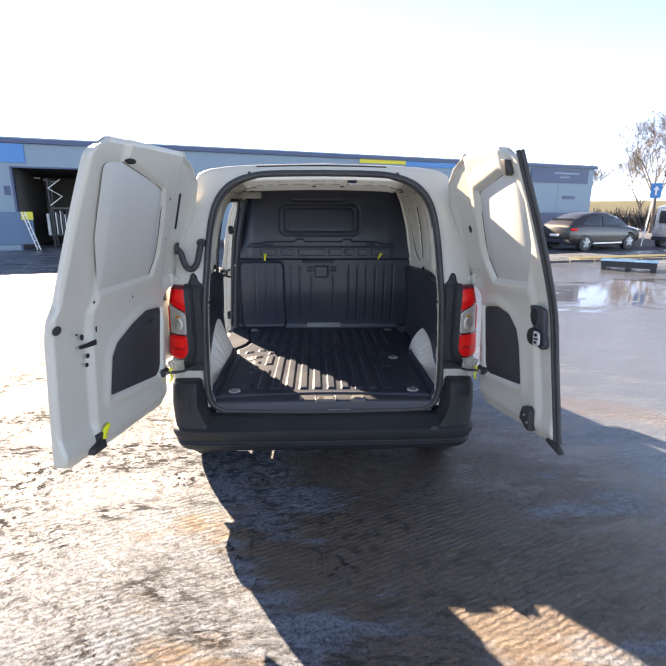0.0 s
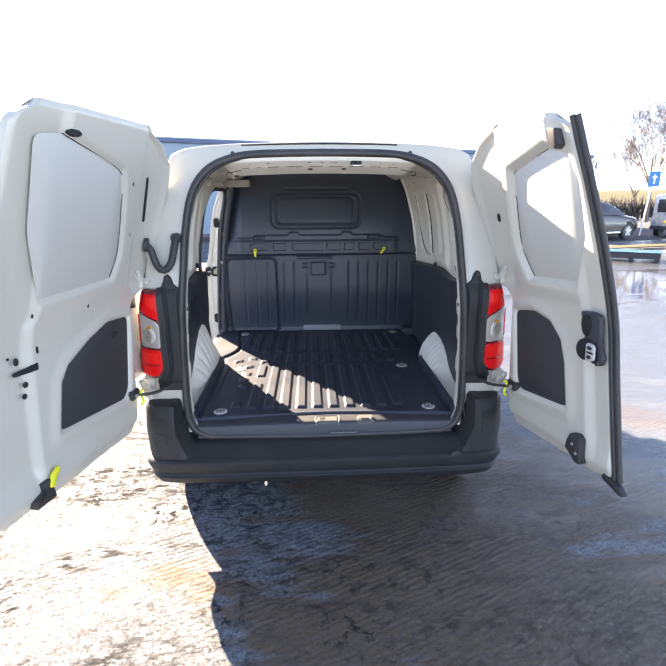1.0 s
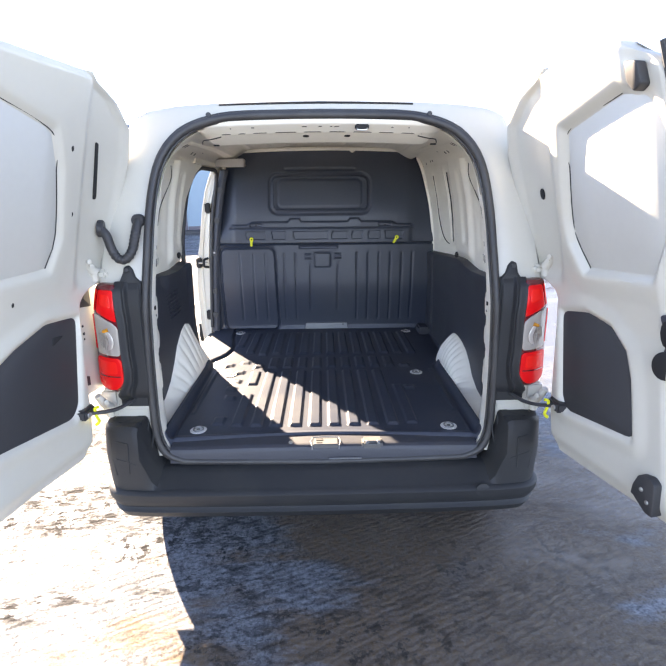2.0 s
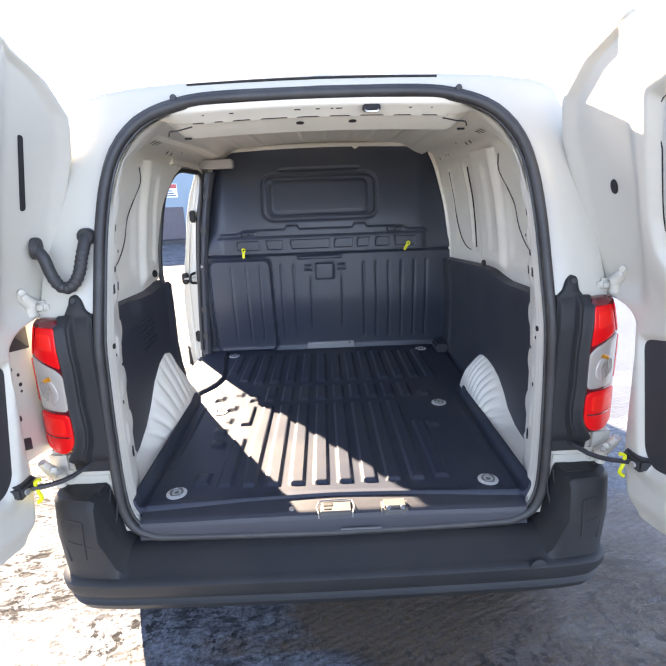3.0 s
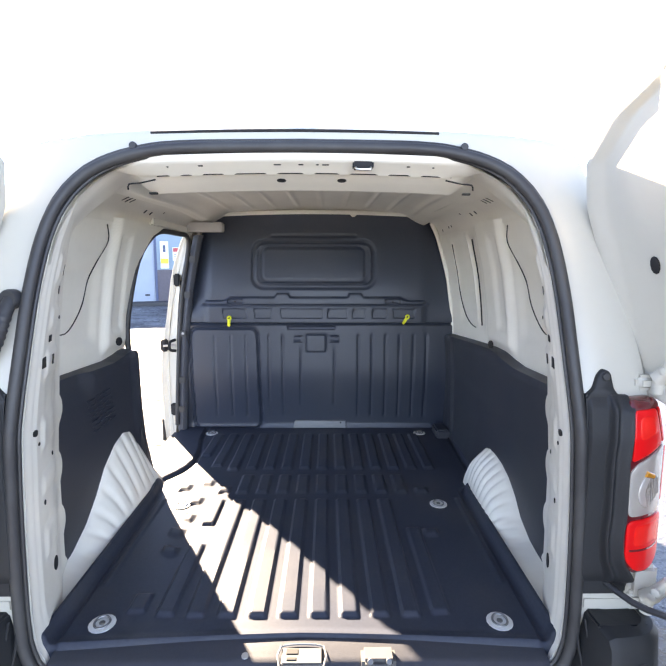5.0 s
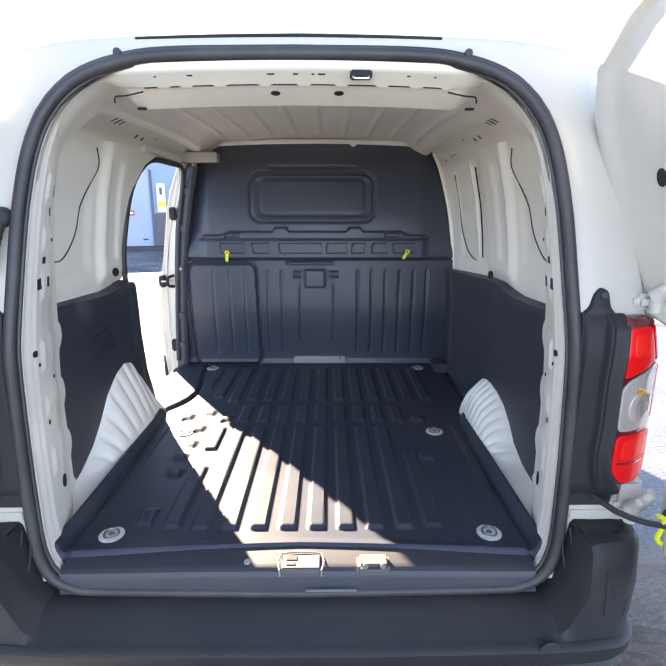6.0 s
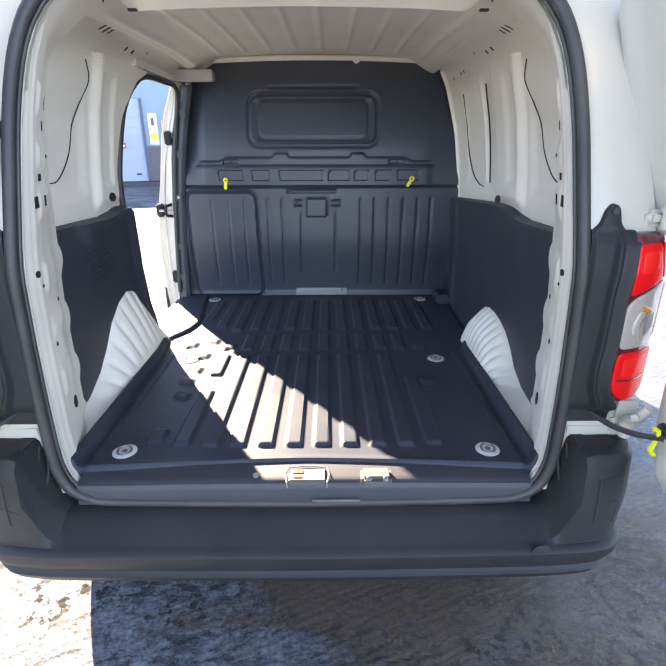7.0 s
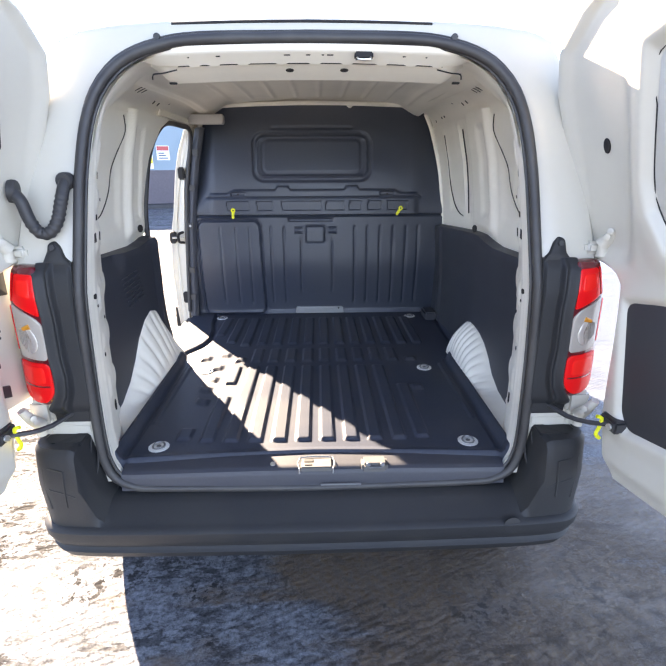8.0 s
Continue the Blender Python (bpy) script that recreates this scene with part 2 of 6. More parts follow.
OPEN = [(0.55, 1.22), (0.65, 1.18), (0.77, 1.12), (1.0, 1.07), (1.25, 1.0), (1.35, 0.985), (1.48, 1.0), (1.60, 1.03), (1.68, 1.08), (1.75, 1.15), (1.80, 1.28)]
PILLAR_Y = 1.80                                     # rear face of the pillar ahead of the side doorway


def skin_x(z):
    return table(SKIN, z)


def inner_x(z):
    return table(INNER, z)


van = thing("panel_van", "white panel van with rear doors and side doorway open", "van", (0, 1.9, 0))

# outer shell, nose included
HALF = [(0.86, 0.30), (0.885, 0.45), (0.905, 0.75), (0.905, 0.92), (0.905, 1.05), (0.89, 1.25), (0.865, 1.40), (0.83, 1.55), (0.785, 1.70), (0.772, 1.82),
        (0.756, 1.89), (0.727, 1.926), (0.67, 1.947), (0.56, 1.962), (0.40, 1.972), (0.20, 1.98), (0, 1.982)]
TOP = [(0.0, 1.982), (2.5, 2.0), (2.75, 1.96), (3.35, 1.35), (3.55, 1.16), (4.0, 1.02), (4.15, 0.92), (4.25, 0.62)]
NARROW = [(0, 1.0), (2.8, 1.0), (3.5, 0.97), (4.0, 0.88), (4.2, 0.76), (4.25, 0.72)]


def shell_point(u, v):
    k = u * 32 - 16
    x, z = HALF[min(16, int(round(16 - abs(k))))]
    s = -1 if k < 0 else 1
    y = 4.25 * v
    top = table(TOP, y)
    if z > 0.45:
        z = 0.45 + (z - 0.45) * (top - 0.45) / (1.982 - 0.45)
    y0 = lean(z) + 0.055
    return (s * x * table(NARROW, y), y0 + (4.25 - y0) * v if y < 1.0 else y + (y0 * (1 - v) if y < 1.0 else 0), z)


def shell_cell(u, v):
    x, y, z = shell_point(round(u * 32 - 0.5) / 32, v)
    z = (z + shell_point(round(u * 32 + 0.5) / 32, v)[2]) / 2
    if x < 0 and 0.58 < z < 1.83 and table(OPEN, z) - 0.06 < y < PILLAR_Y:
        return False
    for wy in (0.52, 3.42):
        if math.hypot(y - wy, z - 0.33) < 0.37 and z < 0.75:
            return False
    return True


part("body_shell", sheet(shell_point, 32, 85, keep=shell_cell), PAINT_DIMMED, van)

# rear face between the seal and the skin
seal_half = spline([(x, 0, z) for x, z in SEAL], 0.03)
def rear_face(s):
    bm = bmesh.new()
    rows = []
    for p in [q for q in seal_half if q.z > 0.60 or q.x > 0.64]:
        x, z = p.x, p.z
        if z > 1.72:
            t = smooth(1.72, 1.86, z) if x > 0.3 else 1.0
            ox = min(0.756 + 0.02 * (1 - t), x * 1.24 + 0.02 * (1 - t)) if x > 0.02 else 0
            oz = table([(0, 1.982), (0.40, 1.972), (0.56, 1.962), (0.67, 1.947), (0.727, 1.926), (0.756, 1.885), (0.776, 1.80)], ox)
        else:
            ox, oz = skin_x(z), z
        y = lean(z)
        row = []
        for f, dy in ((0.0, 0.035), (0.0, 0.012), (0.10, 0.004), (0.45, 0.0), (0.80, 0.003), (0.93, 0.008), (0.985, 0.022), (1.0, 0.055)):
            xx, zz = x + (ox - x) * f, z + (oz - z) * f
            row.append(bm.verts.new((s * xx, lean(zz) + dy + 0.0, zz)))
        rows.append(row)
    for a, b in zip(rows, rows[1:]):
        for k in range(len(a) - 1):
            bm.faces.new((a[k], a[k + 1], b[k + 1], b[k]))
    return bm


for s in (-1, 1):
    part("rear_pillar", rear_face(s), PAINT_DIMMED, van)

# weather seal round the rear opening: a fat bulb and a thin lip
loop = [Vector((p.x, lean(p.z) - 0.004, p.z)) for p in seal_half]
loop = loop + [Vector((-p.x, p.y, p.z)) for p in loop[-2:0:-1]]
seal = part("door_seal", tube([Vector((p.x * 1.016, p.y, 1.2 + (p.z - 1.2) * 1.006)) for p in loop], 0.0150, 12, closed=True), SEAL_RUBBER, van, "black rubber weather seal")
for near, back, r in ((0.991, 0.008, 0.0050), (1.030, 0.006, 0.0065)):
    lip = [Vector((p.x * near, p.y + back, 1.2 + (p.z - 1.2) * (1 + (near - 1) * 0.9))) for p in loop]
    part("seal_lip", tube(lip, r, 8, closed=True), SEAL_RUBBER, seal)

# white jambs from the seal to the side panels, with their slots
def jamb_x(u, z):
    a, b = table([(zz, xx) for xx, zz in reversed(SEAL[4:14])], z) - 0.008, inner_x(z) - 0.062
    ridge = -0.010 * smooth(0.02, 0.16, u) * (1 - smooth(0.60, 0.88, u)) - 0.005 * smooth(0.17, 0.20, u) * (1 - smooth(0.5, 0.8, u))
    bulge = 0.005 * smooth(0.35, 0.5, u) * (1 - smooth(0.7, 0.8, u)) * (0.5 + 0.5 * math.sin(z * 17))
    pads = 0.007 * smooth(0.30, 0.35, u) * (1 - smooth(0.70, 0.78, u)) * sum(smooth(lo - 0.006, lo + 0.006, z) * (1 - smooth(hi - 0.006, hi + 0.006, z)) for lo, hi in ((1.31, 1.385), (1.44, 1.495), (1.57, 1.64), (1.12, 1.20), (0.985, 1.035), (0.80, 0.88)))
    return a + (b - a) * u ** 0.9 + 0.004 * smooth(0.7, 0.9, u) + ridge + bulge - pads


def jamb(s):
    zs = [0.56 + (1.82 - 0.56) * k / 96 for k in range(97)]
    def f(u, v):
        z = zs[int(round(v * 96))]
        y0 = lean(z) + 0.015
        wob = 0.018 * smooth(0.7, 0.95, u) * max(0.0, math.sin(z * 34)) ** 0.6 * (0.62 < z < 1.25)
        return (s * jamb_x(u, z), y0 + (0.385 + wob - y0) * u, z)
    return sheet(f, 36, 96, thick=(s * 0.02, 0, 0))


for s in (-1, 1):
    j = part("jamb", jamb(s), PAINT_LIFTED, van)
    for y, z, w, h, sides in ((0.345, 1.735, 0.006, 0.010, 8), (0.320, 1.600, 0.013, 0.026, 4), (0.285, 1.543, 0.012, 0.020, 8), (0.262, 1.466, 0.005, 0.008, 8), (0.190, 1.415, 0.011, 0.014, 4), (0.135, 1.357, 0.013, 0.023, 4),
                              (0.205, 1.355, 0.005, 0.022, 4), (0.085, 1.180, 0.010, 0.015, 8), (0.110, 1.142, 0.006, 0.008, 8), (0.245, 1.065, 0.006, 0.010, 8), (0.150, 0.958, 0.006, 0.012, 8), (0.225, 0.728, 0.019, 0.032, 12)):
        if sides == 4:
            ring_at = [(p, q) for p, q in ((-1, -1), (0, -1), (1, -1), (1, 0), (1, 1), (0, 1), (-1, 1), (-1, 0))]
        else:
            ring_at = [(math.cos(2 * math.pi * k / sides), math.sin(2 * math.pi * k / sides)) for k in range(sides)]
        def on_jamb(p, q, up):
            zz, yy = z + q * h * 0.62, y + p * w * 1.2
            y0 = lean(zz) + 0.015
            return (s * (jamb_x((yy - y0) / (0.385 - y0), zz) - up), yy - up * 0.4, zz)
        bm = bmesh.new()
        va = [bm.verts.new(on_jamb(p, q, 0.0030)) for p, q in ring_at]
        vb = [bm.verts.new(on_jamb(p, q, -0.0030)) for p, q in ring_at]
        mid_v = bm.verts.new(on_jamb(0, 0, 0.0030))
        for k in range(len(va)):
            bm.faces.new((va[k], va[(k + 1) % len(va)], mid_v))
            bm.faces.new((va[k], va[(k + 1) % len(va)], vb[(k + 1) % len(va)], vb[k]))
        part("slot", bm, DARK, j)

# side walls above the trim, pressed panels
def bay(y, z):
    """Depth of the shallow bay beside the jamb."""
    return 0.012 * smooth(0.37, 0.41, y) * (1 - smooth(0.70, 0.76, y)) * smooth(1.30, 1.36, z) * (1 - smooth(1.58, 1.66, z))


def wall(s):
    def f(u, v):
        z = 1.16 + (1.80 - 1.16) * v
        end = table(OPEN, z) + 0.005 if s < 0 else 1.86
        y = 0.375 + (end - 0.375) * u
        x = inner_x(z)
        zin = smooth(1.30, 1.36, z) * (1 - smooth(1.74, 1.79, z))
        x += bay(y, z)                      # bay beside the jamb
        x -= 0.024 * smooth(0.775, 0.815, y) * (1 - smooth(1.07, 1.11, y) if s > 0 else 1) * smooth(1.24, 1.30, z)    # pillar
        x += 0.010 * smooth(0.835, 0.85, y) * (1 - smooth(0.925, 0.94, y)) * smooth(1.335, 1.36, z) * (1 - smooth(1.72, 1.75, z))    # its sunk face
        if s > 0:
            x += 0.010 * smooth(1.17, 1.205, y) * (1 - smooth(1.58, 1.62, y)) * smooth(1.29, 1.34, z) * (1 - smooth(1.735, 1.775, z))
            x -= 0.012 * smooth(1.27, 1.285, y) * (1 - smooth(1.30, 1.315, y)) * zin
        return (s * x, y, z)
    return sheet(f, 96 if s > 0 else 60, 56, thick=(s * 0.012, 0, 0))


for s in (-1, 1):
    w = part("side_wall", wall(s), PAINT_LIFTED, van)
    wave = spline([Vector((s * (inner_x(z) + bay(y, z) - 0.0015 - 0.024 * smooth(0.775, 0.815, y)), y, z)) for y, z in ((0.735, 1.77), (0.765, 1.71), (0.712, 1.635), (0.675, 1.56), (0.65, 1.475), (0.60, 1.41), (0.545, 1.378), (0.49, 1.382))], 0.02)
    part("joint", tube(wave, 0.0022, 5), DARK, w, "dark gap where the pressing meets the skin")
    if s > 0:
        arc = [Vector((inner_x(z) + 0.0035, y, z)) for y, z in ((1.60, 1.74), (1.605, 1.6), (1.59, 1.46), (1.52, 1.36), (1.42, 1.315), (1.33, 1.305))]
        part("joint", tube(spline(arc, 0.03), 0.003, 5), DARK, w)
        arc = [Vector((inner_x(z) - 0.004, 1.20 + 0.03 * (1.74 - z), z)) for z in (1.33, 1.45, 1.58, 1.70, 1.745)]
        part("joint", tube(spline(arc, 0.03), 0.0035, 5), DARK, w)
        part("plug", disc((0.772, 0.90, 1.285), (-1, -0.3, 0), 0.017, 0.004), DARK, w)
    else:
        part("plug", disc((-0.806, 0.885, 1.300), (1, -0.3, 0), 0.018, 0.004), DARK, w)

# cargo floor: moulded liner with ribs
RIBS = [0.0475 + 0.09 * k for k in range(-7, 7)]


def floor_half(y, s=-1):
    if s > 0:
        return table([(0.05, 0.70), (0.10, 0.708), (0.9, 0.715), (0.965, 0.722), (1.02, 0.812), (1.86, 0.845)], y)
    return table([(0.05, 0.70), (0.10, 0.708), (0.9, 0.715), (1.06, 0.735), (1.2, 0.825), (1.86, 0.845)], y)


SEAM = [(1.05, -0.735), (1.10, -0.70), (1.16, -0.665), (1.22, -0.645), (1.30, -0.632), (1.45, -0.645), (1.62, -0.68), (1.86, -0.70)]


def floor_point(u, v):
    lip = 0.086 - 0.034 * abs(2 * u - 1) ** 1.3                 # the front edge bows forward
    y0 = lip - 0.022
    y = y0 + (1.835 - y0) * (0.35 * v + 0.65 * v ** 1.5)
    h = floor_half(y, 1 if u > 0.5 else -1)
    x = (2 * u - 1) * h
    z = FLOOR
    edge = h - abs(x)
    side = (1 - smooth(1.02, 1.10, y) if x < 0 else 1)
    z += side * (0.030 * (1 - smooth(0.010, 0.026, edge)) - 0.006 * (1 - smooth(0.004, 0.016, abs(edge - 0.036))))
    z += 0.004 * (1 - smooth(0.004, 0.012, abs(edge - 0.072))) * (0.30 < y < 0.88)
    z += 0.005 * (1 - smooth(lip - 0.002, lip + 0.030, y)) - 0.046 * (1 - smooth(lip - 0.020, lip - 0.002, y))
    if x < -0.55:
        d = x - table(SEAM, y)
        z += 0.010 * (1 - smooth(-0.008, 0.008, d)) * smooth(1.06, 1.12, y) - 0.012 * (1 - smooth(0.004, 0.018, abs(d - 0.010))) * smooth(1.05, 1.09, y)
    for c in RIBS:
        d = abs(x - c)
        if d > 0.04:
            continue
        prof = 1 - smooth(0.019, 0.031, d)
        if -0.36 < c < 0.36:
            bands = [(0.145, 0.872, 0.012), (0.922, 1.125, 0.010), (1.185, 1.71, 0.012)]
        elif c < -0.58:
            bands = [(1.36, 1.71, 0.010)]
        elif c < -0.45:
            bands = [(0.165, 0.26, 0.009), (1.22, 1.71, 0.012)]
        elif c < 0:
            bands = [(0.15, 0.53, 0.011), (0.655, 0.872, 0.011), (1.17, 1.71, 0.012)]
        elif c < 0.45:
            bands = [(0.155, 0.64, 0.009), (0.922, 1.125, 0.008), (1.185, 1.71, 0.012)]
        else:
            bands = [(1.185, 1.71, 0.010)]
        for y0, y1, hgt in bands:
            z += hgt * prof * smooth(y0, y0 + 0.016, y) * (1 - smooth(y1 - 0.016, y1, y))
    for cx, cy, bend in ((-0.585, 0.99, 1), (-0.49, 1.035, 0), (-0.40, 0.97, 1), (-0.50, 0.86, 1), (-0.497, 0.712, -1), (-0.505, 0.60, -1), (-0.49, 0.478, -1), (0.50, 0.955, 0), (0.47, 0.60, 0)):
        q = (y - cy) + bend * 9.0 * (x - cx - 0.02) ** 2
        z += 0.010 * (1 - smooth(0.016, 0.036, abs(x - cx))) * (1 - smooth(0.014, 0.034, abs(q)))
    return (x, y, z)


part("load_floor", sheet(floor_point, 300, 190, thick=(0, 0, -0.03)), LINER, van, "ribbed black moulded load floor liner")

# tie-down rings let into the floor
ring = None
for x, y in ((-0.568, 0.127), (0.568, 0.127), (-0.55, 0.823), (0.55, 0.823), (-0.637, 1.725), (0.637, 1.725)):
    cup = part("tie_down", disc((0, 0, 0), (0, 0, 1), 0.037, 0.0035, r2=0.034), RING_STEEL, van, "zinc-plated lashing ring in the floor")
    cup.matrix_basis = cup.matrix_basis @ Matrix.Translation((x, y, FLOOR + 0.001))
    hoop = [Vector((0.021 * math.cos(a), 0.021 * math.sin(a), 0.006 + 0.003 * math.sin(a))) for a in (2 * math.pi * k / 20 for k in range(20))]
    o = part("ring", tube(hoop, 0.0035, 6, closed=True), RING_DARK, None)
    o.parent = cup
    o = part("bolt", disc((0, 0, 0.003), (0, 0, 1), 0.009, 0.003, sides=8), RING_DARK, None)
    o.parent = cup

# rear sill with the latch keeps
def sill(u, v):
    x = (2 * u - 1) * 0.66
    drop = [(-0.012, 0.520), (-0.010, 0.545), (-0.007, 0.565), (-0.002, 0.578), (0.010, 0.585), (0.048, 0.592), (0.075, 0.596)]
    k = v * (len(drop) - 1)
    a, b = drop[int(k)], drop[min(len(drop) - 1, int(k) + 1)]
    t = k - int(k)
    return (x, a[0] + (b[0] - a[0]) * t, a[1] + (b[1] - a[1]) * t - 0.004 * smooth(0.25, 0.6, abs(x)))


part("sill_cover", sheet(sill, 60, 18), TRIM, van)
keep = part("latch_keep", box(-0.048, 0.060, -0.010, 0.044, 0.576, 0.595, 0.003), SILL_STEEL, van, "grey latch keep plate with two slots")
part("slot", box(-0.036, -0.004, 0.020, 0.038, 0.5935, 0.5970, 0.001), DARK, keep)
part("slot", box(-0.034, -0.008, 0.000, 0.010, 0.5935, 0.5970, 0.001), DARK, keep)
part("edge_wire", tube(spline([(-0.051, -0.013, 0.572), (-0.052, -0.012, 0.590), (-0.051, 0.046, 0.596), (0.063, 0.046, 0.596), (0.064, -0.012, 0.590), (0.063, -0.013, 0.572)], 0.02), 0.0025, 6), PLATE_GREY, keep)
strike = part("striker_box", box(0.162, 0.252, -0.016, 0.040, 0.570, 0.606, 0.009), SILL_STEEL, van, "grey striker box on the sill")
part("striker_bar", tube([Vector((0.186, -0.019, 0.594)), Vector((0.230, -0.019, 0.594))], 0.0025, 6), RING_DARK, strike)
for x in (0.184, 0.232):
    part("screw", disc((x, -0.012, 0.601), (0, -0.7, 0.7), 0.008, 0.008, sides=12, r2=0.006), RING_DARK, strike)
part("screw", disc((-0.145, 0.025, 0.586), (0, -0.3, 1), 0.010, 0.004, sides=8), STEEL, van)
part("clip", box(0.02, 0.16, -0.026, -0.018, 0.531, 0.535, 0.0015), PLATE_GREY, van)

# wheel-arch pressings, fluted white metal
ARCH_R = [(0.02, 0.60), (0.36, 0.603), (0.43, 0.610), (0.50, 0.622), (0.589, 0.662), (0.645, 0.715), (0.716, 0.765), (0.79, 0.796), (0.86, 0.812), (0.92, 0.814), (0.97, 0.800), (1.01, 0.765), (1.035, 0.71), (1.05, 0.60)]
ARCH_L = [(0.02, 0.60), (0.32, 0.612), (0.353, 0.616), (0.425, 0.634), (0.524, 0.682), (0.607, 0.750), (0.681, 0.828), (0.775, 0.886), (0.86, 0.908), (0.93, 0.890), (1.02, 0.79), (1.09, 0.68), (1.11, 0.60)]
def arch(s):
    tops = ARCH_R if s > 0 else ARCH_L
    y1 = tops[-1][0]
    def f(u, v):
        y = 0.02 + (y1 - 0.02) * u
        top = table(tops, y)
        if v <= 0.8:
            q = v / 0.8
            z = 0.585 + (top - 0.585) * q
            x = floor_half(min(y, 0.95), s) - 0.004 + (0.800 - floor_half(min(y, 0.95), s)) * q ** (1.5 if s < 0 else 3.2) + 0.009 * (0.5 + 0.5 * math.sin((y - 0.05 * (1 - q)) * (92 if s < 0 else 150))) ** 2.5 * smooth(0.12, 0.45, q) * (1 - 0.5 * smooth(0.8, 1.0, q)) * smooth(0.4, 0.55, y)
        else:
            q = (v - 0.8) / 0.2
            z = top + 0.012 * q
            x = 0.796 + 0.06 * q
        return (s * x, y, z)
    return sheet(f, 200, 22)


for s in (-1, 1):
    part("wheel_arch", arch(s), PAINT_LIFTED, van, "fluted white wheel-arch pressing")

# black side trims
TOP_R = [(0.33, 1.235), (0.45, 1.228), (0.70, 1.222), (0.80, 1.232), (0.90, 1.25), (1.0, 1.252), (1.3, 1.235), (1.86, 1.20)]
TOP_L = [(0.33, 1.245), (0.45, 1.235), (0.80, 1.225), (0.90, 1.235), (0.96, 1.25), (1.0, 1.24)]
def trim(s):
    def f(u, v):
        if s > 0:
            y, top = 0.375 + (1.835 - 0.375) * u, None
            top = table(TOP_R, y)
            z = 0.60 + (top - 0.60) * min(1.0, v / 0.92) + 0.006 * smooth(0.92, 1.0, v)
            x = inner_x(z) - 0.055 + 0.050 * smooth(0.90, 1.0, v)
            x -= 0.03 * smooth(0.65, 0.95, y) * (1 - smooth(1.1, 1.5, y)) * (1 - smooth(0.6, 1.0, v)) * 0.4
            x -= 0.010 * smooth(1.60, 1.62, y) * (1 - smooth(1.68, 1.70, y))
        else:
            z = 0.60 + 0.64 * v
            end = table(OPEN, z) + 0.002
            y = 0.360 + (end - 0.360) * u
            z = 0.60 + (table(TOP_L, y) - 0.60) * min(1.0, v / 0.92) + 0.008 * smooth(0.92, 1.0, v)
            x = inner_x(z) - 0.060 + 0.058 * smooth(0.90, 1.0, v)
            x += 0.030 * smooth(0.76, 0.90, v) * (1 - smooth(0.27, 0.40, u)) * (1 - smooth(0.90, 1.0, v))      # scoop at the upper rear corner
            x -= 0.020 * smooth(0.84, 0.93, u) * (1 - smooth(0.93, 1.0, u)) * smooth(0.25, 0.6, v)
        wavy = 0.010 * (1 - smooth(0.0, 0.04, u)) * math.sin(z * 24)
        return (s * x, y + wavy, z)
    return sheet(f, 80, 40, thick=(s * 0.012, 0, 0))


for s in (-1, 1):
    t = part("side_trim", trim(s), TRIM, van, "black plastic side trim panel")
    if s < 0:
        for r, c in itertools.product(range(7), range(3)):
            y, z = 0.585 + 0.062 * c + 0.010 * r, 1.128 - 0.0215 * r + 0.003 * c
            x = -(inner_x(z) - 0.060) + 0.002
            part("louvre", box(-0.003, 0.004, -0.027, 0.027, -0.003, 0.003, 0.0015, None, Matrix.Translation((x, y, z)) @ pose(0, 0, 0, 2), 1), TRIM, t)
    else:
        part("foot_block", box(0.72, 0.80, 1.62, 1.76, 0.60, 0.655, 0.01), TRIM, t)

# bulkhead: moulded dark panel behind the seats
GROOVES = [-0.62, -0.52, -0.43, -0.29, -0.205, 0.262, 0.345, 0.43, 0.515, 0.60, 0.68]


def rect_groove(x, z, x0, x1, z0, z1, r, w):
    cx, cz = (x0 + x1) / 2, (z0 + z1) / 2
    qx, qz = abs(x - cx) - (x1 - x0) / 2 + r, abs(z - cz) - (z1 - z0) / 2 + r
    d = math.hypot(max(qx, 0), max(qz, 0)) + min(max(qx, qz), 0) - r
    return d


def bulk_half(z, s):
    return table([(0.58, 0.85), (1.28, 0.775 if s < 0 else 0.835), (1.60, 0.74 if s < 0 else 0.79), (1.80, 0.70 if s < 0 else 0.735), (1.94, 0.67)], z)


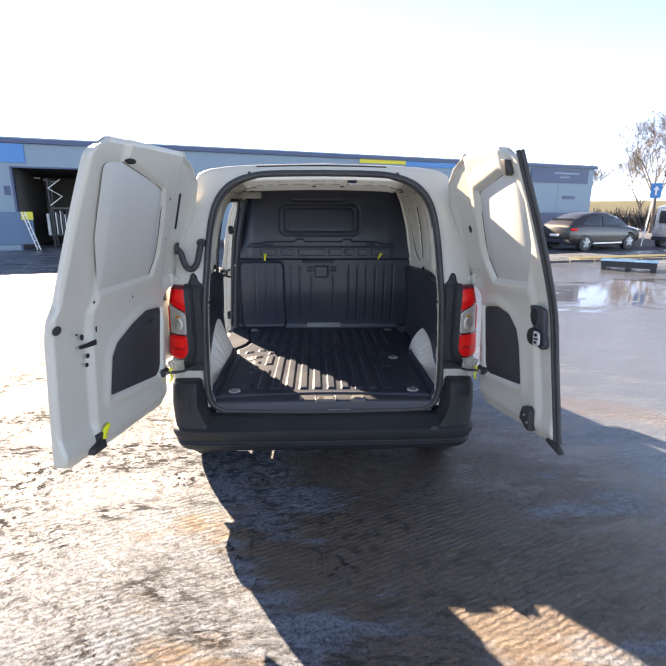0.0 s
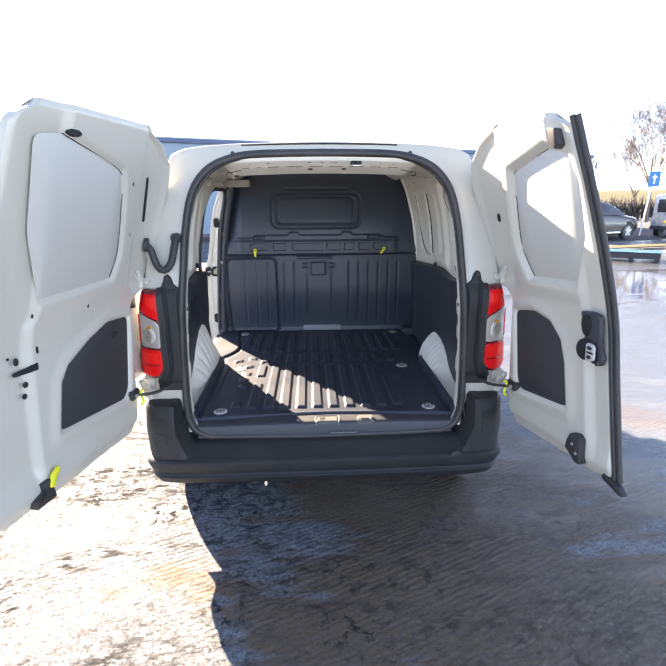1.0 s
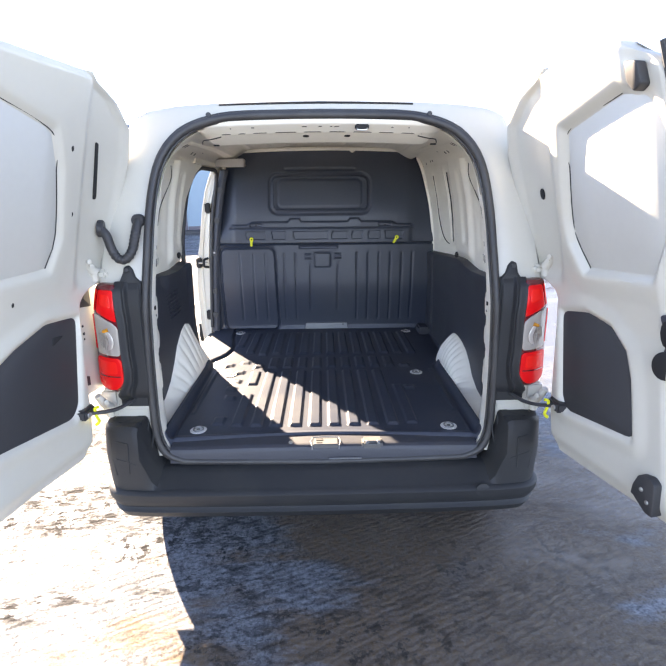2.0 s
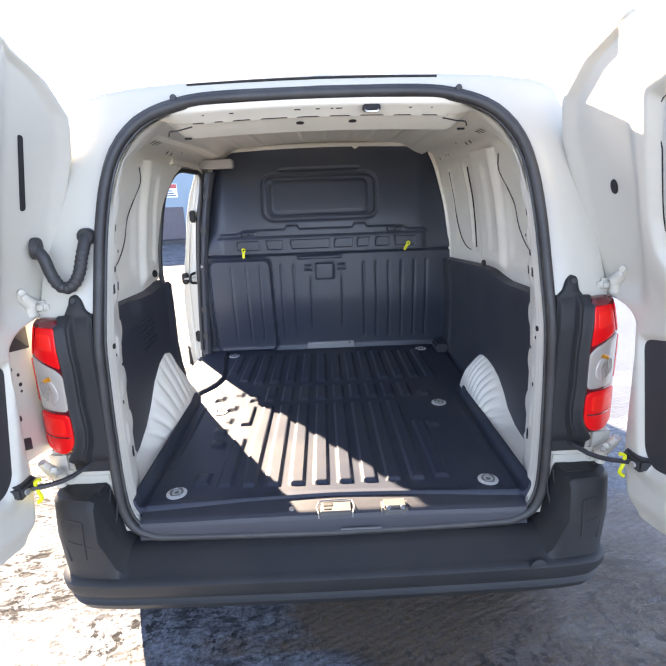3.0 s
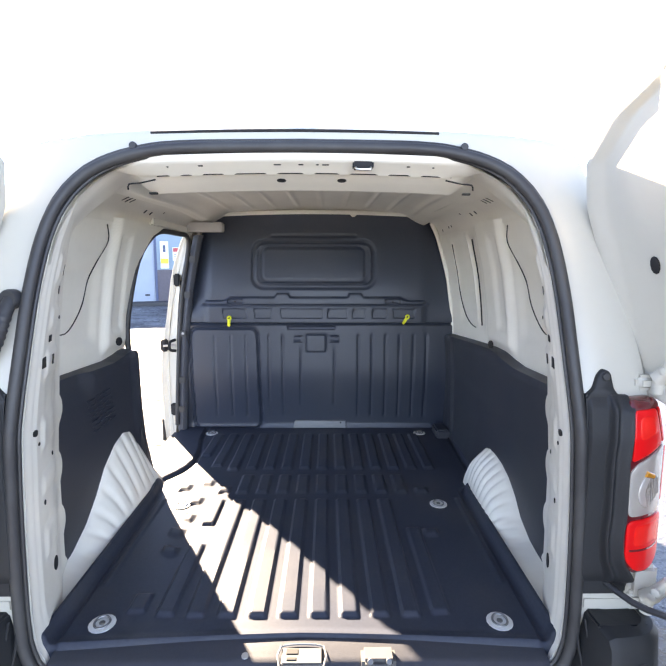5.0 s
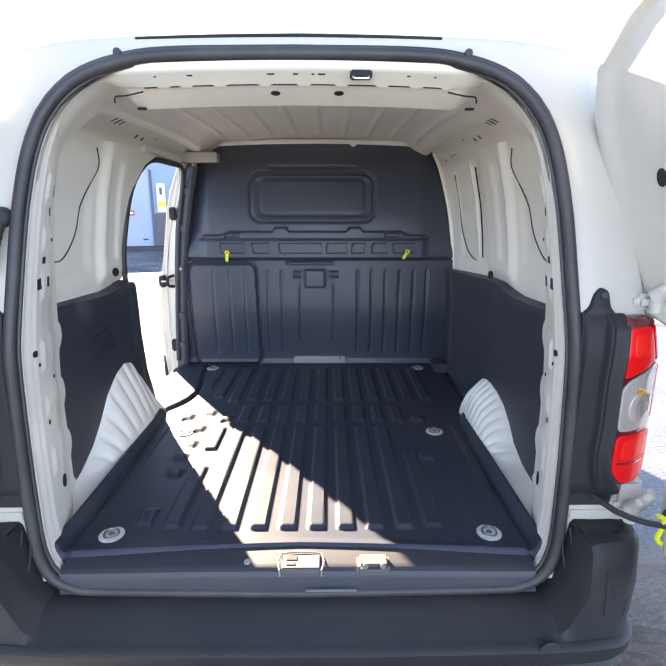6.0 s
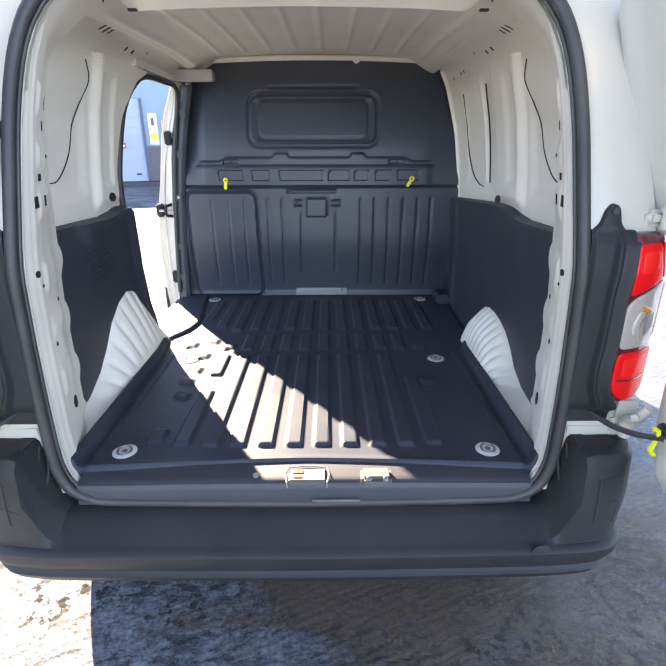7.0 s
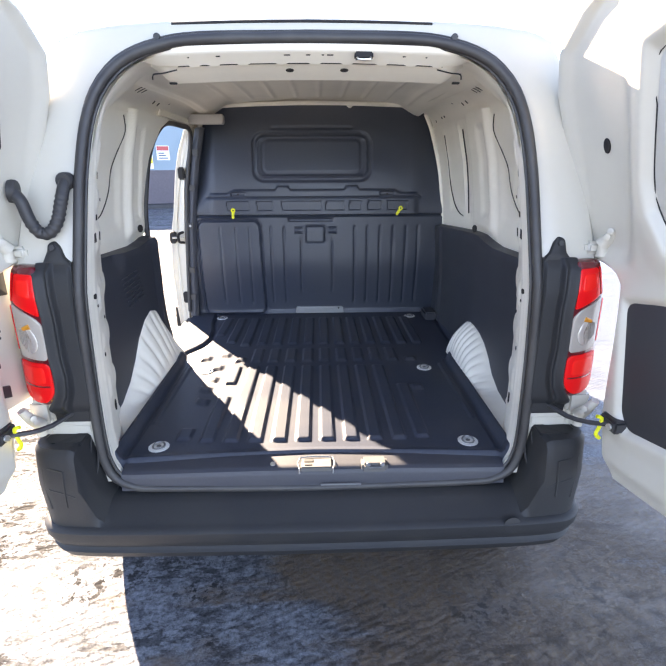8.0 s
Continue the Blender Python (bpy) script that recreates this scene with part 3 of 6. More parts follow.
def bulk_point(u, v):
    z = 0.585 + (1.935 - 0.585) * v
    s = -1 if u < 0.5 else 1
    x = (2 * u - 1) * bulk_half(z, s)
    y = 1.835 - 0.045 * smooth(0.60, 1.0, z) + 0.075 * smooth(1.42, 1.9, z)
    y += 0.07 * smooth(0.62, 0.80, abs(x)) * smooth(1.30, 1.5, z) * (1 if x < 0 else 0.4)
    cut = lambda d, w: 1 - smooth(w * 0.3, w, abs(d))
    if z > 1.28:
        d = rect_groove(x, z, -0.375, 0.352, 1.495, 1.765, 0.06, 0)
        y += 0.011 * cut(d, 0.018) + 0.006 * (1 - smooth(-0.03, -0.018, d))
        d2 = rect_groove(x, z, -0.325, 0.302, 1.53, 1.735, 0.04, 0)
        y += 0.006 * cut(d2, 0.012)
        y += 0.007 * cut(z - 1.80, 0.010) * (1 - smooth(0.24, 0.27, abs(x + 0.01)))
        rise = 1.435 + 0.022 * (1 - smooth(0.03, 0.05, abs(x + 0.20))) + 0.022 * (1 - smooth(0.03, 0.05, abs(x - 0.24))) - 0.022 * smooth(0.50, 0.56, abs(x))
        y -= 0.016 * (1 - smooth(rise - 0.008, rise + 0.004, z)) * (1 - smooth(0.64, 0.68, abs(x)))
        y += 0.008 * cut(z - 1.385, 0.006) * (1 - smooth(0.68, 0.70, abs(x)))
        for x0, x1 in ((-0.56, -0.42), (-0.37, -0.27), (-0.21, 0.04), (0.075, 0.19), (0.225, 0.30), (0.345, 0.43), (0.47, 0.60)):
            if x0 < x < x1 and 1.305 < z < 1.365:
                y += 0.007
        for c in (-0.483, 0.465):
            d = rect_groove(x, z, c - 0.05, c + 0.05, 1.392, 1.422, 0.012, 0)
            y += 0.010 * (1 - smooth(-0.006, 0.0, d))
    y += 0.014 * cut(z - 1.272, 0.008)
    if z < 1.27:
        for c in GROOVES:
            cc = c
            y += 0.0055 * cut(x - cc, 0.009) * smooth(0.66, 0.70, z) * (1 - smooth(1.19, 1.215, z))
        for c in (-0.095, 0.112):
            y += 0.005 * cut(x - c, 0.007) * smooth(0.74, 0.78, z) * (1 - smooth(1.08, 1.16, z))
        d = rect_groove(x, z, -0.765 if x < 0 else -0.765, -0.355 + 0.02 * (1.2 - z), 0.60, 1.245, 0.05, 0)
        y += 0.012 * cut(d, 0.012)
        y -= 0.006 * (1 - smooth(-0.01, 0.005, d))
        d = rect_groove(x, z, -0.06, 0.066, 1.095, 1.205, 0.012, 0)
        y += 0.005 * cut(d, 0.006) - 0.004 * (1 - smooth(-0.010, -0.004, d))
        d = rect_groove(x, z, -0.175, 0.118, 1.236, 1.254, 0.008, 0)
        y += 0.010 * (1 - smooth(-0.004, 0.002, d))
        for zz in (1.160, 1.178, 1.196):
            y -= 0.006 * cut(z - zz, 0.006) * (1 if 0.085 < abs(x - 0.003) < 0.135 else 0)
        y -= 0.008 * (1 - smooth(0.60, 0.635, z))
    return (x, y, z)


bulkhead = part("bulkhead", sheet(bulk_point, 220, 190, thick=(0, 0.03, 0)), BULK, van, "dark moulded plastic bulkhead with ribs and pressed window outline")
part("kick_plate", plate(rounded([(-0.145, 0.605), (0.195, 0.605), (0.185, 0.652), (-0.135, 0.652)], 0.010), lambda a, b, d: (a, 1.826 - d, b), 0.012), PLATE_GREY, bulkhead, "paler grey plate at the foot of the bulkhead")
part("screw", disc((0.155, 1.816, 0.64), (0, -1, 0), 0.006, 0.004, sides=8), DARK, bulkhead)
for x, z, tilt in ((-0.523, 1.29, 4), (0.547, 1.30, 32)):
    m = Matrix.Translation((x, 1.772, z)) @ pose(0, 0, 0, 0, tilt)
    eye = [m @ Vector((0.010 * math.cos(a), 0, 0.018 + 0.010 * math.sin(a))) for a in (2 * math.pi * k / 12 for k in range(12))]
    bm = tube(eye, 0.0055, 6, closed=True)
    bm = box(-0.009, 0.009, -0.006, 0.006, -0.034, 0.012, 0.004, bm, m)
    part("lashing_hook", bm, YELLOW, bulkhead, "yellow plastic lashing hook")
for x, z in ((-0.483, 1.407), (0.465, 1.407)):
    part("screw", disc((x, 1.765, z), (0, -1, 0), 0.006, 0.004, sides=8), DARK, bulkhead)
# black edging that runs down beside the doorway, with clips
def edging(u, v):
    z = 0.60 + (1.80 - 0.60) * v
    out = table([(0.60, 0.862), (0.95, 0.845), (1.20, 0.828), (1.42, 0.800), (1.62, 0.765), (1.80, 0.722)], z)
    fold = 0.016 * math.sin(u * math.pi) + 0.006 * smooth(0.45, 0.55, u)
    return (-out + 0.058 * u, 1.788 - fold, z)


strip = part("edge_strip", sheet(edging, 10, 40, thick=(0, 0.02, 0)), TRIM, bulkhead, "dark folded edge trim beside the doorway")
for z in (1.66, 1.45, 1.215, 0.93, 0.745):
    x = -table([(0.60, 0.862), (0.95, 0.845), (1.20, 0.828), (1.42, 0.800), (1.62, 0.765), (1.80, 0.722)], z) + 0.026
    part("clip", box(x - 0.016, x + 0.020, 1.758, 1.775, z - 0.022, z + 0.018, 0.004), RUBBER, strip)
part("clip_pin", disc((-0.800, 1.762, 1.215), (0, -1, 0), 0.008, 0.006, sides=8), BRACKET, strip)

# ceiling: header, cross beam, roof skin seen from below
def ceiling(u, v):
    y = 0.19 + (1.90 - 0.19) * v
    h = 0.66 - 0.0 * v
    x = (2 * u - 1) * h
    z = 1.90 + 0.055 * v - 0.05 * smooth(0.50, 0.66, abs(x)) + 0.012 * (1 - (x / h) ** 2)
    z -= 0.030 * (x / 0.6) ** 2 * smooth(0.6, 1.0, v)
    z -= 0.007 * max(0.0, math.cos((x - 0.037) * 2 * math.pi / 0.13)) ** 6 * smooth(0.55, 0.75, y) * (1 - smooth(1.65, 1.8, y))
    return (x, y, z)


part("roof_lining", sheet(ceiling, 160, 50, thick=(0, 0, 0.012)), PAINT_LIFTED, van)
NOTCH = (-0.345, -0.285, -0.197, -0.08, 0.022, 0.12, 0.226, 0.316, 0.40)


def header(u, v):
    x = (2 * u - 1) * 0.56
    prof = [(0.178, 1.905), (0.187, 1.8900), (0.242, 1.8665), (0.244, 1.8735), (0.262, 1.8640), (0.300, 1.852), (0.356, 1.837), (0.361, 1.850), (0.364, 1.90)]
    k = v * 8
    a, b = prof[int(k)], prof[min(8, int(k) + 1)]
    y, z = (a[0] + (b[0] - a[0]) * (k - int(k)), a[1] + (b[1] - a[1]) * (k - int(k)))
    bow = 0.020 * (x / 0.585) ** 2 - 0.060 * smooth(0.43, 0.53, abs(x)) * smooth(0.15, 0.4, v)
    near = min(abs(x - c) for c in NOTCH)
    notch = (1 - smooth(0.010, 0.020, near)) * smooth(0.21, 0.25, v) * (1 - smooth(0.44, 0.52, v))
    pinch = (1 - smooth(0.01, 0.03, abs(abs(x) - 0.43))) * smooth(0.22, 0.3, v) * (1 - smooth(0.38, 0.55, v))
    return (x, y + 0.004 * notch, z - bow - 0.0035 * notch + 0.006 * pinch)


head = part("roof_header", sheet(header, 160, 40), PAINT_LIFTED, van)
for x in (-0.058, 0.114):
    part("hole", disc((x, 0.290, 1.8553), (0, -0.18, -1), 0.013, 0.0025), DARK, head)
for x, w in ((-0.061, 0.020), (0.002, 0.014), (0.046, 0.008), (0.068, 0.020), (-0.266, 0.014), (-0.354, 0.006), (0.290, 0.010), (0.357, 0.006)):
    part("slot", box(x - w / 2, x + w / 2, 0.205, 0.214, 1.880 - 0.02 * (x / 0.585) ** 2, 1.888 - 0.02 * (x / 0.585) ** 2, 0.001), DARK, head)
for x in (-0.44, 0.485):
    part("slot", box(x - 0.012, x + 0.012, 0.335, 0.346, 1.822, 1.828, 0.001), DARK, head)
# thin dark tubes draw the shadow in the gap between flange and beam
for x0, x1 in zip((-0.41,) + NOTCH, NOTCH + (0.43,)):
    shadow_line = [Vector((x, 0.2470, 1.8660 - 0.020 * (x / 0.585) ** 2)) for x in (x0 + 0.014, (x0 + x1) / 2, x1 - 0.014)]
    part("gap", tube(shadow_line, 0.0016, 5), DARK, head)
for s in (-1, 1):
    hook = [(s * 0.40, 0.246, 1.848), (s * 0.445, 0.244, 1.838), (s * 0.470, 0.236, 1.834), (s * 0.478, 0.250, 1.822)]
    part("gap", tube(spline(hook, 0.01), 0.0022, 5), DARK, head, "dark open end of the roof beam")


def roof_corner(s):
    arc = [p for p in seal_half if p.z > 1.60 and p.x > 0.36]
    def f(u, v):
        p = arc[int(round(u * (len(arc) - 1)))]
        k = 0.978 + 0.02 * smooth(0, 0.2, v) + 0.075 * smooth(0.25, 1.0, v)
        y0 = lean(p.z) + 0.012
        z = 1.2 + (p.z - 1.2) * (0.985 + 0.012 * smooth(0, 0.2, v) + 0.012 * v)
        return (s * p.x * (k + 0.10 * v * smooth(1.85, 1.70, p.z)), y0 + (0.43 - y0) * v, z)
    return sheet(f, len(arc) - 1, 14)


for s in (-1, 1):
    part("roof_corner", roof_corner(s), PAINT_LIFTED, van)
cat = part("roof_striker", box(0.14, 0.195, 0.186, 0.215, 1.868, 1.888, 0.004), DARK, van, "dark roof striker plate")
part("striker_loop", tube(spline([(0.147, 0.19, 1.872), (0.15, 0.175, 1.864), (0.185, 0.175, 1.864), (0.188, 0.19, 1.872)], 0.01), 0.003, 6), STEEL, cat)
def rail(s):
    def f(u, v):
        y = 0.19 + (1.86 - 0.19) * u
        a = v * math.pi / 2
        x = 0.615 + 0.138 * math.sin(a)
        z = 1.872 - 0.10 * (1 - math.cos(a)) + 0.03 * u
        return (s * x, y, z)
    return sheet(f, 40, 12, thick=(s * 0.01, 0, 0.012))


for s in (-1, 1):
    r = part("roof_rail", rail(s), PAINT_LIFTED, van)
    for y, x, w, h in ((0.745, 0.688, 0.009, 0.04), (0.780, 0.692, 0.010, 0.055), (0.815, 0.690, 0.008, 0.03), (1.03, 0.722, 0.014, 0.020), (1.10, 0.724, 0.014, 0.020), (1.226, 0.706, 0.008, 0.010), (1.525, 0.743, 0.016, 0.012), (1.585, 0.744, 0.016, 0.012), (1.74, 0.748, 0.012, 0.016)):
        a = math.asin((x - 0.615) / 0.138)
        z = 1.872 - 0.10 * (1 - math.cos(a)) + 0.03 * (y - 0.19) / 1.67
        m = Matrix.Translation((s * x, y, z)) @ Matrix.Rotation(s * math.asin(min(1, 0.69 * math.tan(a) / math.hypot(1, 0.69 * math.tan(a)))), 4, "Y")
        part("slot", box(-h / 2, h / 2, -w / 2, w / 2, -0.0015, 0.003, 0.001, None, m, 1), DARK, r)
# door header and white bracket above the side doorway
part("door_header", box(-0.80, -0.735, 1.15, 1.84, 1.797, 1.85, 0.012), PAINT_LIFTED, van)
part("rail_bracket", box(-0.76, -0.535, 1.70, 1.775, 1.815, 1.868, 0.006), BRACKET, van, "square-ended white runner bracket under the roof")
part("roof_tab", plate(rounded([(0.19, 1.945), (0.27, 1.945), (0.235, 1.915), (0.222, 1.915)], 0.006), lambda a, b, d: (a, 1.86 - d, b), 0.012), PAINT_LIFTED, van)
# body frame edge above and beside the bulkhead
for s in (-1, 1):
    edge = [Vector((s * (bulk_half(z, s) + 0.008), 1.80 + 0.06 * smooth(1.4, 1.9, z), z)) for z in (1.20, 1.30, 1.42, 1.55, 1.68, 1.80, 1.88)]
    part("frame_edge", tube(spline(edge, 0.04), 0.014, 7), PAINT_LIFTED, van)
top_edge = [Vector((x, 1.845, 1.942 - 0.02 * (x / 0.67) ** 2)) for x in (-0.67, -0.4, -0.1, 0.2, 0.5, 0.67)]
part("frame_edge", tube(spline(top_edge, 0.05), 0.014, 7), PAINT_LIFTED, van)

# side doorway: seal, pillar face with strikers, step
door_loop = spline([(-0.80, 1.09, 0.70), (-0.805, 1.02, 1.02), (-0.81, 0.985, 1.30), (-0.795, 0.995, 1.46), (-0.775, 1.06, 1.64), (-0.755, 1.17, 1.745), (-0.745, 1.30, 1.785),
                    (-0.738, 1.55, 1.790), (-0.738, 1.70, 1.788), (-0.748, 1.765, 1.74), (-0.775, 1.778, 1.60), (-0.80, 1.778, 1.45), (-0.825, 1.778, 1.20), (-0.845, 1.778, 0.95), (-0.862, 1.778, 0.64)], 0.04)
part("side_seal", tube(door_loop, 0.013, 8), RUBBER, van, "black seal round the side doorway")
CAB = [(0.48, 0.943), (0.63, 0.959), (0.90, 0.967), (1.04, 0.960), (1.17, 0.944), (1.30, 0.918), (1.42, 0.899), (1.54, 0.881), (1.66, 0.851), (1.80, 0.795)]


def cab_x(z):
    """Half width over the cab doors."""
    return table(CAB, z)


def pillar(u, v):
    z = 0.48 + (1.80 - 0.48) * v
    a, b = -table([(0.48, 0.886), (0.63, 0.874), (0.90, 0.861), (1.17, 0.851), (1.42, 0.828), (1.54, 0.811), (1.66, 0.782), (1.80, 0.745)], z), -cab_x(z)
    step = 0.014 * smooth(0.52, 0.60, u)                 # the door's edge stands ahead of the body flange
    return (a + (b - a) * u, PILLAR_Y + 0.010 * math.sin(u * math.pi) - 0.004 + step + 0.03 * smooth(0.93, 1.0, u), z)


post = part("door_pillar", sheet(pillar, 20, 50, thick=(0, 0.04, 0)), PAINT_DIMMED, van)
for s in (-1, 1):
    part("cab_door", sheet(lambda u, v: (s * (cab_x(0.45 + 0.79 * v) - 0.05 * smooth(0.75, 1.0, u)), 1.83 + 1.12 * u, 0.45 + 0.79 * v), 24, 24, thick=(-s * 0.03, 0, 0)), PAINT_DIMMED, van, "white outer panel of the cab door")
for x, z, w in ((-0.928, 1.137, 1), (-0.880, 0.735, 0), (-0.832, 1.535, 0)):
    part("striker", box(x - 0.020, x + 0.020, PILLAR_Y - 0.022, PILLAR_Y + 0.02, z - 0.038, z + 0.038, 0.008), DARK, post, "black door striker")
    if w:
        part("striker_loop", tube(spline([(x + 0.068, PILLAR_Y - 0.002, z - 0.034), (x + 0.045, PILLAR_Y - 0.035, z - 0.022), (x + 0.045, PILLAR_Y - 0.035, z + 0.022), (x + 0.068, PILLAR_Y - 0.002, z + 0.034)], 0.008), 0.009, 6), DARK, post)
        part("striker_pin", tube([Vector((x, PILLAR_Y - 0.02, z)), Vector((x + 0.068, PILLAR_Y - 0.012, z))], 0.007, 6), STEEL, post)
part("side_moulding", box(-0.995, -0.955, 1.87, 2.75, 0.48, 0.66, 0.018), BUMPER, van, "black rubbing strip on the cab door")
part("step", box(-0.90, -0.80, 1.10, 1.80, 0.50, 0.588, 0.015), TRIM, van)

# tail lamps and their black surrounds
def on_corner(s, out=0.0):
    def f(a, b, d):
        wrap = 0.16 * max(0.0, (a - 0.80) / 0.12) ** 2.2
        return (s * (a - 0.004 + 0.25 * d * max(0.0, (a - 0.80) / 0.12)), lean(b) - 0.004 + wrap * 0.5 - d, b)
    return f


LAMP = [(0.797, 1.297), (0.872, 1.300), (0.893, 1.20), (0.908, 1.02), (0.918, 0.866), (0.86, 0.856), (0.815, 0.862), (0.792, 0.895), (0.783, 0.95), (0.789, 1.02), (0.785, 1.15)]
LAMP_EDGE = [(0.80, 0.83), (0.858, 0.818), (0.895, 0.793), (0.95, 0.783), (1.02, 0.789), (1.15, 0.785), (1.297, 0.797)]
for s in (-1, 1):
    lamp = part("tail_lamp", cover(rounded(LAMP, 0.018), on_corner(s), 0.045, 0.012, 10), RED_DEEP, van, "red and clear tail lamp cluster")
    up = [(0.801, 1.276), (0.856, 1.279), (0.874, 1.192), (0.797, 1.152)]
    outer = [(0.860, 1.279), (0.866, 1.280), (0.884, 1.196), (0.878, 1.194)]
    low = [(0.797, 1.006), (0.902, 1.010), (0.911, 0.886), (0.868, 0.870), (0.822, 0.874), (0.797, 0.908)]
    mid = [(0.795, 1.128), (0.812, 1.150), (0.886, 1.190), (0.890, 1.022), (0.802, 1.016), (0.796, 1.030)]
    side = [(0.888, 1.178), (0.895, 1.180), (0.900, 1.040), (0.893, 1.038)]
    part("stop_lens", cover(rounded(up, 0.010), on_corner(s), 0.0490, 0.0020, 8), RED, lamp, "bright red lens")
    part("outer_strip", cover(rounded(outer, 0.003), on_corner(s), 0.0485, 0.0016, 4), RED, lamp, "narrow red outer lens")
    part("fog_lens", cover(rounded(low, 0.020), on_corner(s), 0.0490, 0.0020, 8), RED, lamp, "bright red lens")
    part("clear_lens", cover(rounded(mid, 0.010), on_corner(s), 0.0490, 0.0020, 8), CLEAR, lamp, "clear indicator lens")
    part("side_reflex", cover(rounded(side, 0.004), on_corner(s), 0.0485, 0.0012), RED, lamp, "narrow red strip beside the clear lens")
    # brighter red patches stand in for the glow at the lens centres
    for pts in ([(0.812, 1.205), (0.858, 1.222), (0.850, 1.262), (0.812, 1.260)], [(0.815, 0.940), (0.895, 0.940), (0.892, 0.995), (0.815, 0.993)]):
        part("bright_centre", cover(rounded(pts, 0.012), on_corner(s), 0.0495, 0.0006), RED_GLOW, lamp)
    part("lens_ridge", cover([(0.806, 0.928), (0.898, 0.926), (0.899, 0.931), (0.806, 0.933)], on_corner(s), 0.0497, 0.0006, 2), RED_DEEP, lamp)
    # bowl of the indicator with the bulb at its edge, and the fluted outer half of the lens
    bowl = [(0.846 + 0.032 * math.cos(q) + 0.006 * math.sin(q), 1.084 + 0.046 * math.sin(q)) for q in (2 * math.pi * k / 20 for k in range(20))]
    part("reflector", cover(bowl, on_corner(s), 0.0490, 0.0022, 6), BOWL, lamp, "fluted reflector bowl with its dark reflection put into the colour")
    # pale crescent laid on as the glint of the bowl beside the bulb
    arc = [math.pi * (0.62 + 0.86 * k / 10) for k in range(11)]
    moon = [(0.846 + 0.030 * math.cos(q) + 0.006 * math.sin(q), 1.084 + 0.043 * math.sin(q)) for q in arc] + [(0.842 + 0.010 * math.cos(q) + 0.004 * math.sin(q), 1.082 + 0.036 * math.sin(q)) for q in reversed(arc)]
    part("painted_glint", cover(moon, on_corner(s), 0.0515, 0.0008, 3), REFLECTOR, lamp)
    for k in range(5):
        x, z0, z1 = 0.850 + 0.0055 * k, 1.050 + 0.004 * k, 1.116 - 0.002 * k
        part("flute", cover([(x, z0), (x + 0.0018, z0), (x - 0.0012, z1), (x - 0.003, z1)], on_corner(s), 0.0513, 0.0006, 2), CLEAR, lamp)
    y = on_corner(s)(0.846, 1.10, 0.0520)[1]
    part("bulb", tube([Vector((s * 0.828, y + 0.001, 1.124)), Vector((s * 0.852, y + 0.004, 1.116))], lambda k: 0.0095 - 0.003 * k, 10), AMBER, lamp, "amber bulb behind the clear lens")
    def surround(u, v):
        z = 0.805 + (1.303 - 0.805) * v
        x0, x1 = 0.702 + 0.002 * v, table(LAMP_EDGE, z) + 0.004
        swell = 0.004 + 0.010 * smooth(0.02, 0.10, u) + 0.022 * smooth(0.50, 0.62, u) - 0.004 * smooth(0.64, 0.70, u) + 0.014 * smooth(0.72, 0.98, u)
        swell *= smooth(0.0, 0.10, v) * (1 - 0.7 * smooth(0.94, 1.0, v))
        return (s * (x0 + (x1 - x0) * u), lean(z) - 0.006 - swell, z)
    sur = part("lamp_surround", sheet(surround, 40, 40, thick=(0, 0.012, 0)), BUMPER, van, "black plastic lamp surround")
    TAB = [(0.702, 1.288), (0.708, 1.302), (0.724, 1.316), (0.735, 1.348), (0.750, 1.364), (0.768, 1.356), (0.774, 1.316), (0.796, 1.288)]
    part("tab", plate(rounded(TAB, 0.008), lambda a, b, d: (s * a, lean(b) + 0.010 - d, b), 0.022, 0.006), BUMPER, sur)
    part("screw", disc((s * 0.753, lean(1.345) - 0.012, 1.345), (0, -1, 0.2), 0.009, 0.005), RUBBER, sur)
    # painted corner piece and black box below the lamp
    low_c = part("corner_panel", box(s * 0.725 if s > 0 else -0.905, 0.905 if s > 0 else -0.725, -0.002, 0.05, 0.735, 0.775, 0.008), PAINT_DIMMED, van)
    part("corner_tab", box(min(s * 0.84, s * 0.915), max(s * 0.84, s * 0.915), -0.012, 0.06, 0.735, 0.862, 0.012), PAINT_DIMMED, low_c)
    bxx = sorted((s * 0.715, s * 0.835))
    part("strap_box", box(*bxx, -0.010, 0.05, 0.782, 0.845, 0.008), BUMPER, van)

# rear bumper: one section swept round the corners
PLAN = spline([(-0.914, 0.19, 0), (-0.920, 0.12, 0), (-0.926, 0.0, 0), (-0.915, -0.060, 0), (-0.872, -0.107, 0), (-0.80, -0.127, 0), (-0.60, -0.138, 0), (0, -0.145, 0), (0.60, -0.138, 0), (0.80, -0.127, 0), (0.872, -0.107, 0), (0.915, -0.060, 0), (0.926, 0.0, 0), (0.920, 0.12, 0), (0.914, 0.19, 0)], 0.02)
def bumper_section(ax):
    """(offset inward, height) down the bumper at the distance ax from the middle."""
    corner = smooth(0.70, 0.755, ax)
    top = 0.504 + 0.230 * corner
    deep = 0.125 * (1 - smooth(0.75, 0.84, ax)) + 0.06
    shelf = 0.070 - 0.055 * corner
    return [(deep, top + 0.004), (shelf + 0.04 - 0.02 * corner, top), (shelf + 0.02 - 0.013 * corner, top - 0.012 - 0.006 * corner), (0.034 - 0.020 * corner, 0.460 + 0.14 * corner), (0.022, 0.452), (0.010, 0.448), (0.002, 0.438),
            (0.004, 0.41), (0.016, 0.385), (0.024, 0.372), (0.018, 0.364), (0.032, 0.354), (0.024, 0.345), (0.045, 0.310), (0.08, 0.285), (0.16, 0.27)]


